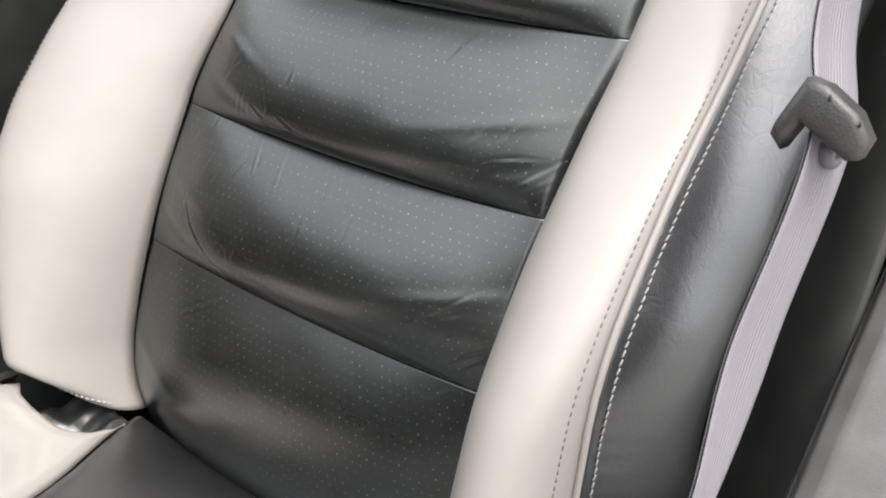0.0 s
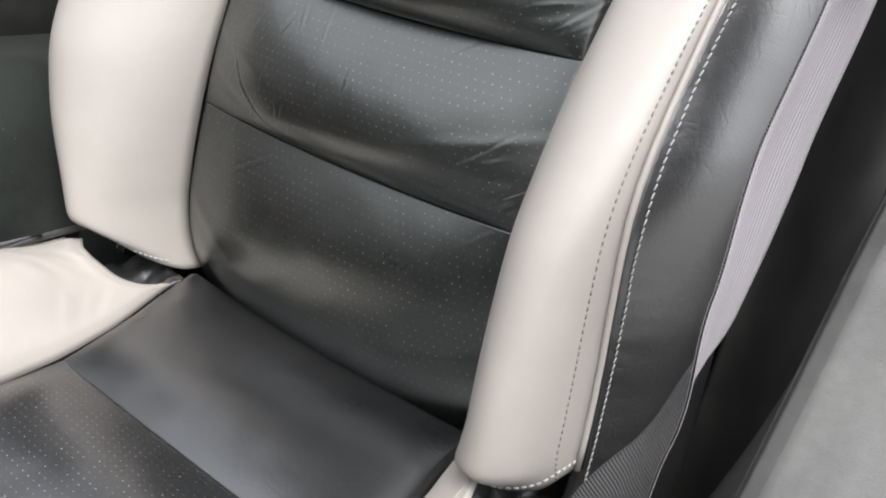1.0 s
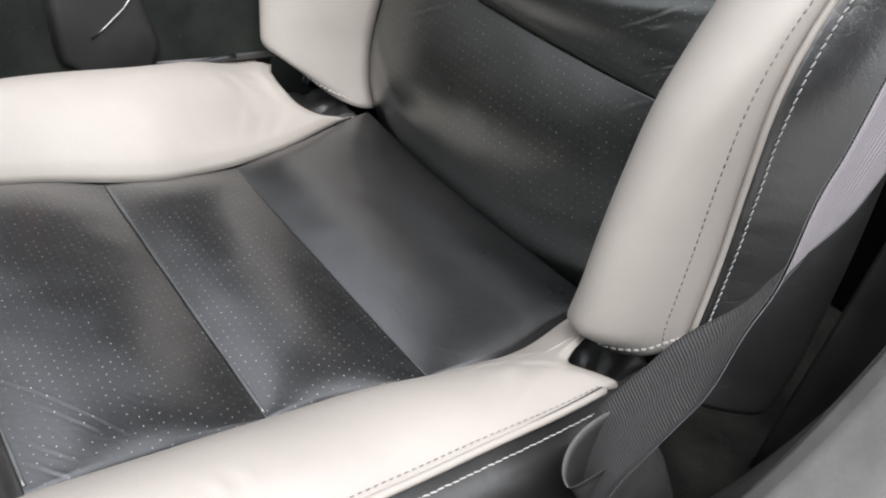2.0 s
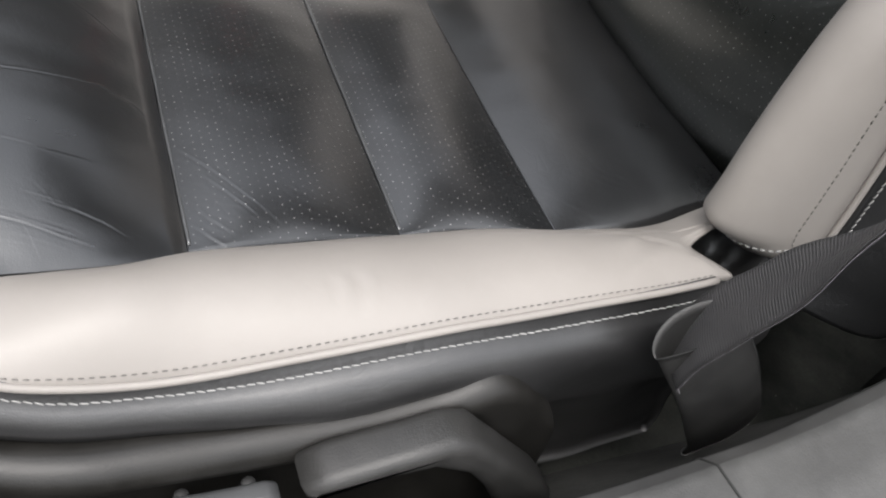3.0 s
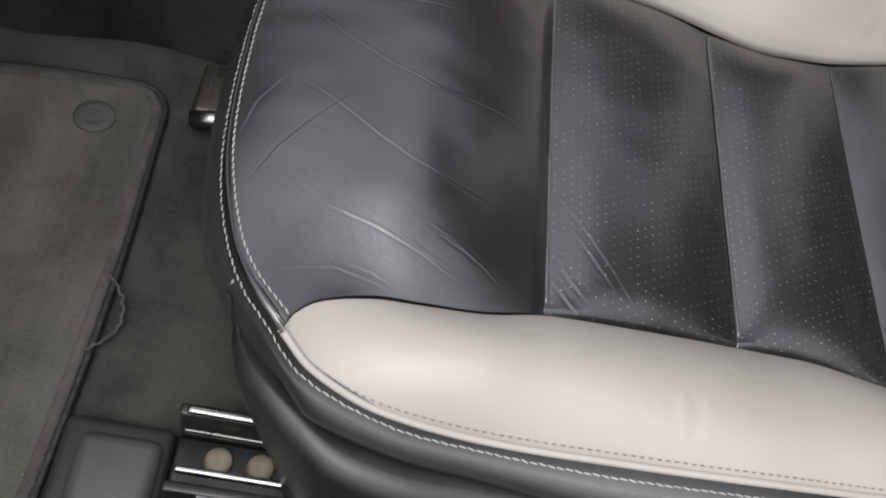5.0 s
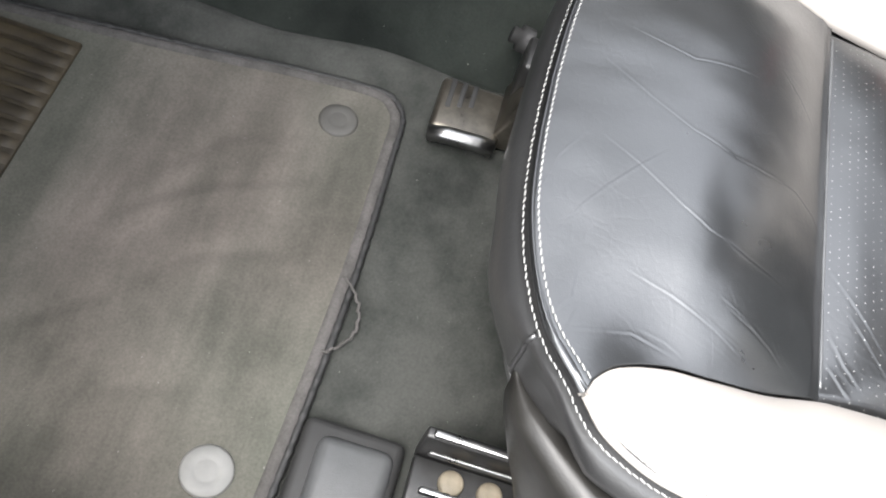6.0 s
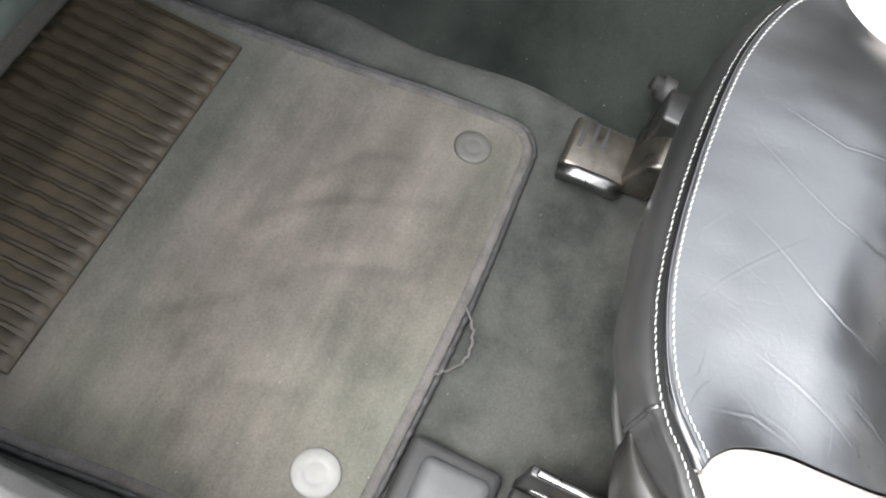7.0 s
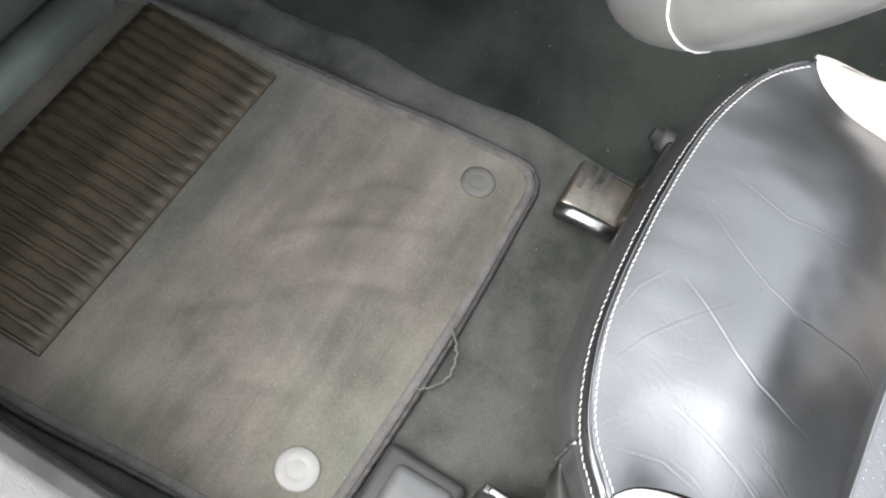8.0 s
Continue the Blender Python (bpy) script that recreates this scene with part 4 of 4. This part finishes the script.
# ---------------------------------------------------------------- floor mat
MAT = [(-0.232, 0.03), (-0.2, 0.022), (0.0, 0.016), (0.15, 0.019), (0.185, 0.02), (0.203, 0.028), (0.213, 0.05), (0.205, 0.13), (0.195, 0.19), (0.178, 0.32), (0.165, 0.44), (0.15, 0.5), (0.12, 0.525), (0.0, 0.535), (-0.2, 0.53), (-0.245, 0.51), (-0.255, 0.46), (-0.252, 0.3), (-0.244, 0.2), (-0.238, 0.1)]
mat = thing("floor_mat", (-0.02, 0.27, 0.0), "brown-grey carpet driver's mat with a frayed edge binding", "floor mat")


MAT_FOLDS = [[(-0.007, 0.224), (0.034, 0.184), (0.06, 0.15), (0.085, 0.091), (0.105, 0.04)], [(-0.047, 0.172), (-0.013, 0.14), (0.01, 0.089), (0.019, 0.041)], [(-0.113, 0.243), (-0.09, 0.214), (-0.067, 0.189)],
             [(-0.167, 0.192), (-0.137, 0.147), (-0.12, 0.097)], [(0.055, 0.195), (0.113, 0.154), (0.134, 0.09)]]
MAT_FOLDS = [[(Vector(a), Vector(b)) for a, b in zip(run, run[1:])] for run in MAT_FOLDS]


def mat_fill():
    outline = curve_points([(*p, 0.0) for p in MAT + MAT[:1]], 0.007)[:-1]
    bm = bmesh.new()
    cx, cy = -0.02, 0.27
    rings = []
    for k in range(1, 61):
        f = k / 60
        ring = []
        for p in outline:
            x, y = cx + (p.x - cx) * f, cy + (p.y - cy) * f
            z = 0.0008 + 0.0025 * noise.noise(Vector((x * 7, y * 7, 2))) * (1 - f**4)
            for run in MAT_FOLDS:
                z += crease(Vector((x, y)), run, 0.009, -0.002) * (1 - f**8)
            ring.append(bm.verts.new((x, y, z)))
        rings.append(ring)
    mid = bm.verts.new((cx, cy, 0.001))
    n = len(outline)
    for k in range(n):
        bm.faces.new((mid, rings[0][k], rings[0][(k + 1) % n]))
    for a, b in zip(rings, rings[1:]):
        for k in range(n):
            bm.faces.new((a[k], b[k], b[(k + 1) % n], a[(k + 1) % n]))
    low = [bm.verts.new((v.co.x, v.co.y, -0.006)) for v in rings[-1]]
    for k in range(n):
        bm.faces.new((rings[-1][k], low[k], low[(k + 1) % n], rings[-1][(k + 1) % n]))
    bmesh.ops.recalc_face_normals(bm, faces=bm.faces)
    return bm


part("carpet_top", mat_fill(), MATCARPET, mat, "worn brown-grey cut pile")
edge = curve_points([(*p, 0.0) for p in MAT + MAT[:1]], 0.008)
part("binding", tube(edge, 0.0055, 8, False, 0.6), BINDING, mat, "overlocked cloth edge binding")
# black edge thread, made thicker to draw the shadow gap round the mat
part("overlocking", tube([p + Vector(((p.x + 0.02), (p.y - 0.27), 0)).normalized() * 0.0076 + Vector((0, 0, -0.0004)) for p in curve_points([*edge], 0.003)], lambda f: 0.0039 * (0.9 + 0.22 * math.sin(f * 940) * math.sin(f * 211)), 6, False), RUBBER, mat, "black frayed overlocking, thickened to stand for the shadow gap along the edge")
pad = part("heel_pad", box((-0.212, 0.312, 0.0), (0.156, 0.475, 0.0056), 0.002), HEEL, mat, "worn brown ribbed heel pad")
for k in range(23):
    x = -0.203 + 0.0158 * k
    sway = 0.0008 * math.sin(k * 0.55) + 0.0003 * math.sin(k * 2.1)
    line = [(x + sway * math.sin(9 + 30 * f + 0.25 * k), 0.313 + 0.161 * f, 0.0045 + 0.0012 * math.sin(3.14 * f) ** 0.3) for f in [i / 12 for i in range(13)]]
    part("rib", tube(line, 0.0064, 8, True, 0.27), HEEL, pad)
for x, y, r, m in ((-0.176, 0.065, 0.0203, BUTTON), (0.168, 0.071, 0.0185, BUTTON_DIM)):
    b = part("button", lathe([(r, 0), (r, 0.0016), (r - 0.0015, 0.003), (r * 0.5, 0.0034), (r * 0.45, 0.003), (r * 0.38, 0.0033), (0, 0.0034)], (x, y, 0.001), n=36), m, mat, "round plastic mat fastener")
th = curve_points([(0.012, 0.017, 0.006), (0.004, 0.006, 0.004), (-0.012, -0.004, 0.002), (-0.034, -0.006, 0.0), (-0.052, 0.006, 0.002), (-0.058, 0.014, 0.003)], 0.003)
part("loose_thread", tube([p + Vector((0.001 * math.sin(i * 2.2), 0.001 * math.cos(i * 1.7), 0)) for i, p in enumerate(th)], 0.0013, 6), BINDING, mat, "frayed loose loop of binding thread")

# ---------------------------------------------------------------- seat belt
belt = thing("seat_belt", (-0.22, -0.66, 0.2), "grey woven seat belt, twisted and folded at its anchor", "seat belt")


def ribbon(stations, half, thick=0.0012, lift=0.0):
    """A strap through stations of (place, across direction)."""
    centre = curve_points([s[0] for s in stations], 0.006)
    total = len(centre) - 1
    keys = [0.0]
    for a, b in zip(stations, stations[1:]):
        keys.append(keys[-1] + (Vector(b[0]) - Vector(a[0])).length)
    keys = [k / keys[-1] for k in keys]

    def across(f):
        for i in range(len(keys) - 1):
            if f <= keys[i + 1] + 1e-9:
                g = smooth(keys[i], keys[i + 1], f)
                return (Vector(stations[i][1]).normalized() * (1 - g) + Vector(stations[i + 1][1]).normalized() * g).normalized()
        return Vector(stations[-1][1]).normalized()

    def point(s, t):
        k = t * total
        i = min(int(k), total - 1)
        c = centre[i].lerp(centre[i + 1], k - i)
        d = (centre[i + 1] - centre[i]).normalized()
        a = across(t)
        a = (a - d * a.dot(d)).normalized()
        e = 2 * s - 1
        return c + a * half * e + d.cross(a) * (lift + 0.0008 * math.sin(e * 5))

    return surface(point, 10, max(20, total), lambda s, t, p: (s * half * 2, t * total * 0.006), thick)


upper = [((-0.2, -0.785, 0.82), (-0.2, -0.98, 0)), ((-0.213, -0.744, 0.668), (-0.2, -0.98, 0)), ((-0.234, -0.71, 0.6), (-0.2, -0.98, 0)), ((-0.234, -0.668, 0.505), (-0.2, -0.98, 0)), ((-0.2385, -0.632, 0.43), (-0.03, -1.0, 0.05)),
         ((-0.235, -0.603, 0.366), (0.36, -0.92, 0.1)), ((-0.221, -0.58, 0.308), (0.72, -0.6, 0.3)), ((-0.209, -0.564, 0.262), (0.75, -0.5, 0.4)), ((-0.206, -0.557, 0.232), (0.75, -0.45, 0.45))]
end, along = Vector(upper[-1][0]), (Vector(upper[-1][0]) - Vector(upper[-2][0])).normalized()
cross = Vector(upper[-1][1])
cross = (cross - along * cross.dot(along)).normalized()
inward = along.cross(cross)
for turn in (0.5, 1.0, 1.5, 2.0):
    upper.append((end + 0.005 * (along * math.sin(turn) + inward * (1 - math.cos(turn))), cross))

part("webbing", ribbon(upper, 0.0235, 0.0004, 0.0007), BELT, belt, "pale grey woven face of the webbing")
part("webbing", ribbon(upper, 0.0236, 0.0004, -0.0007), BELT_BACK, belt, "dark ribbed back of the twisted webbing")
SLEEVE_LINE = curve_points([(-0.203, -0.563, 0.255), (-0.207, -0.575, 0.238), (-0.212, -0.592, 0.215), (-0.213, -0.62, 0.172), (-0.207, -0.65, 0.126), (-0.2, -0.662, 0.1)], 0.004)


def sleeve_point(s, t):
    """Flattened open sleeve: the mouth is cut aslant and its far lip stands higher."""
    k = t * (len(SLEEVE_LINE) - 1)
    i = min(int(k), len(SLEEVE_LINE) - 2)
    c = SLEEVE_LINE[i].lerp(SLEEVE_LINE[i + 1], k - i)
    d = (SLEEVE_LINE[i + 1] - SLEEVE_LINE[i]).normalized()
    a = Vector((0.06, -0.88, 0.42)).normalized()
    a = (a - d * a.dot(d)).normalized()
    n = Vector((-1, 0, 0)) - d * d.dot(Vector((-1, 0, 0)))
    n = (n - a * n.dot(a)).normalized()
    ang = 6.28318 * s
    lip = (0.02 * max(0.0, -math.sin(ang)) * (0.6 - 0.4 * math.cos(ang)) - 0.003 * math.sin(ang * 2)) * (1 - t) ** 3
    c = c + n * 0.004 * (1 - t)
    sag = 0.0015 * noise.noise(Vector((c.z * 40, s * 5, 3.0)))
    return c + a * (0.0285 + 0.001 * t) * math.cos(ang) + n * ((0.0095 - 0.006 * t) * math.sin(ang) + sag) - d * lip


part("sleeve", surface(sleeve_point, 48, 30, None, 0.0012), SLEEVE, belt, "dark vinyl sleeve over the belt end, open at the mouth")
behind = [(Vector(p) + Vector((0.006, -0.03 if i < 5 else -0.02, 0)), a) for i, (p, a) in enumerate(upper[:7])]
part("webbing_layer", ribbon(behind, 0.012), BELT_EDGE, belt, "dark stitched edge of the second belt layer")
TONGUE = [(-0.2215, 0.632), (-0.2315, 0.63), (-0.2475, 0.6205), (-0.2555, 0.6095), (-0.253, 0.6), (-0.2475, 0.5985), (-0.235, 0.605), (-0.2245, 0.611), (-0.2215, 0.6045), (-0.218, 0.5965), (-0.2115, 0.603), (-0.2125, 0.609)]
tongue = part("tongue", extrude_outline(TONGUE, "y", -0.703, -0.68, 0.0042, 3), LEVER, belt, "grey plastic belt tongue housing")
for k in (0.0, 1.0):
    part("slot_mark", box((-0.2345 - 0.0155 * k - 0.0006, -0.6806, 0.6235 - 0.0085 * k), (-0.2345 - 0.0155 * k + 0.0006, -0.6796, 0.6265 - 0.0085 * k)), RUBBER, tongue, "small dark moulding slot")
part("stop_button", lathe([(0.0075, -0.002), (0.0075, 0.003), (0.005, 0.0045), (0.0022, 0.0045), (0.0022, 0.003), (0, 0.003)], (-0.236, -0.706, 0.597), (-0.89, 0.45, 0), 22), BELT, belt, "round plastic belt stop")

# ---------------------------------------------------------------- buckle, wheel, dash edge
buckle = thing("seat_belt_buckle", (0.42, -0.5, 0.24), "black seat belt buckle with a red release button", "buckle")
part("housing", extrude_outline([(-0.45, 0.235), (-0.44, 0.32), (-0.455, 0.345), (-0.485, 0.34), (-0.52, 0.305), (-0.545, 0.25), (-0.54, 0.215), (-0.5, 0.2)], "x", 0.405, 0.435, 0.008, 3), RUBBER, buckle)
part("edge_trim", tube([(0.4045, -0.478, 0.258), (0.4045, -0.49, 0.268), (0.4045, -0.508, 0.286), (0.4045, -0.52, 0.305)], 0.0011, 6), STEEL, buckle, "bright thin edge line")
part("release_button", box((0.41, -0.475, 0.325), (0.43, -0.445, 0.35), 0.004), RED, buckle, "red release button")
part("webbing", box((0.415, -0.62, 0.19), (0.42, -0.53, 0.225), 0.001), BELT, buckle, "dark webbing of the buckle stalk")

wheel = thing("steering_wheel", (0.09, -0.02, 0.62), "grey leather steering wheel rim with a sewn seam", "steering wheel")
WHEEL_TURN = Euler((radians(-62), 0, 0)).to_matrix()


def ring_points(r, n=72):
    return [Vector((0.136, -0.067, 0.613)) + WHEEL_TURN @ Vector((r * math.cos(6.28318 * k / n), r * math.sin(6.28318 * k / n), 0)) for k in range(n + 1)]


part("rim", tube(ring_points(0.185), 0.0155, 16, False), RIM, wheel, "smooth grey leather rim")
hub = Vector((0.136, -0.067, 0.613))
for k in (31,):
    c = ring_points(0.185)[k]
    out = (c - hub).normalized()
    axis = WHEEL_TURN @ Vector((0, 0, 1))
    part("rim_seam", tube([c + 0.0157 * (out * math.cos(0.35 * i) + axis * math.sin(0.35 * i)) for i in range(19)], 0.0006, 6, False), THREAD, wheel, "sewn cross seam of the rim leather")

dash = thing("dashboard", (-0.15, 0.33, 0.3), "grey-green plastic dashboard underside with a rounded lower edge", "dashboard")
# the unseen overhang above the lower edge is added to shade the footwell
part("body", extrude_outline([(0.34, 0.31), (0.28, 0.45), (0.18, 0.58), (0.17, 0.66), (0.22, 0.73), (0.94, 0.8), (0.94, 0.3), (0.6, 0.27), (0.4, 0.286)], "x", -0.31, 0.6, 0.015, 3), DASH, dash)
part("edge_bar", tube([(-0.3, 0.33, 0.3), (-0.15, 0.332, 0.298), (-0.035, 0.33, 0.294)], 0.0165, 14), DASH, dash)
part("end_knob", lathe([(0.016, 0), (0.017, 0.012), (0.012, 0.02), (0, 0.022)], (-0.04, 0.33, 0.293), (1, 0, -0.2), 20), DARKTRIM, dash, "dark rounded end cap")
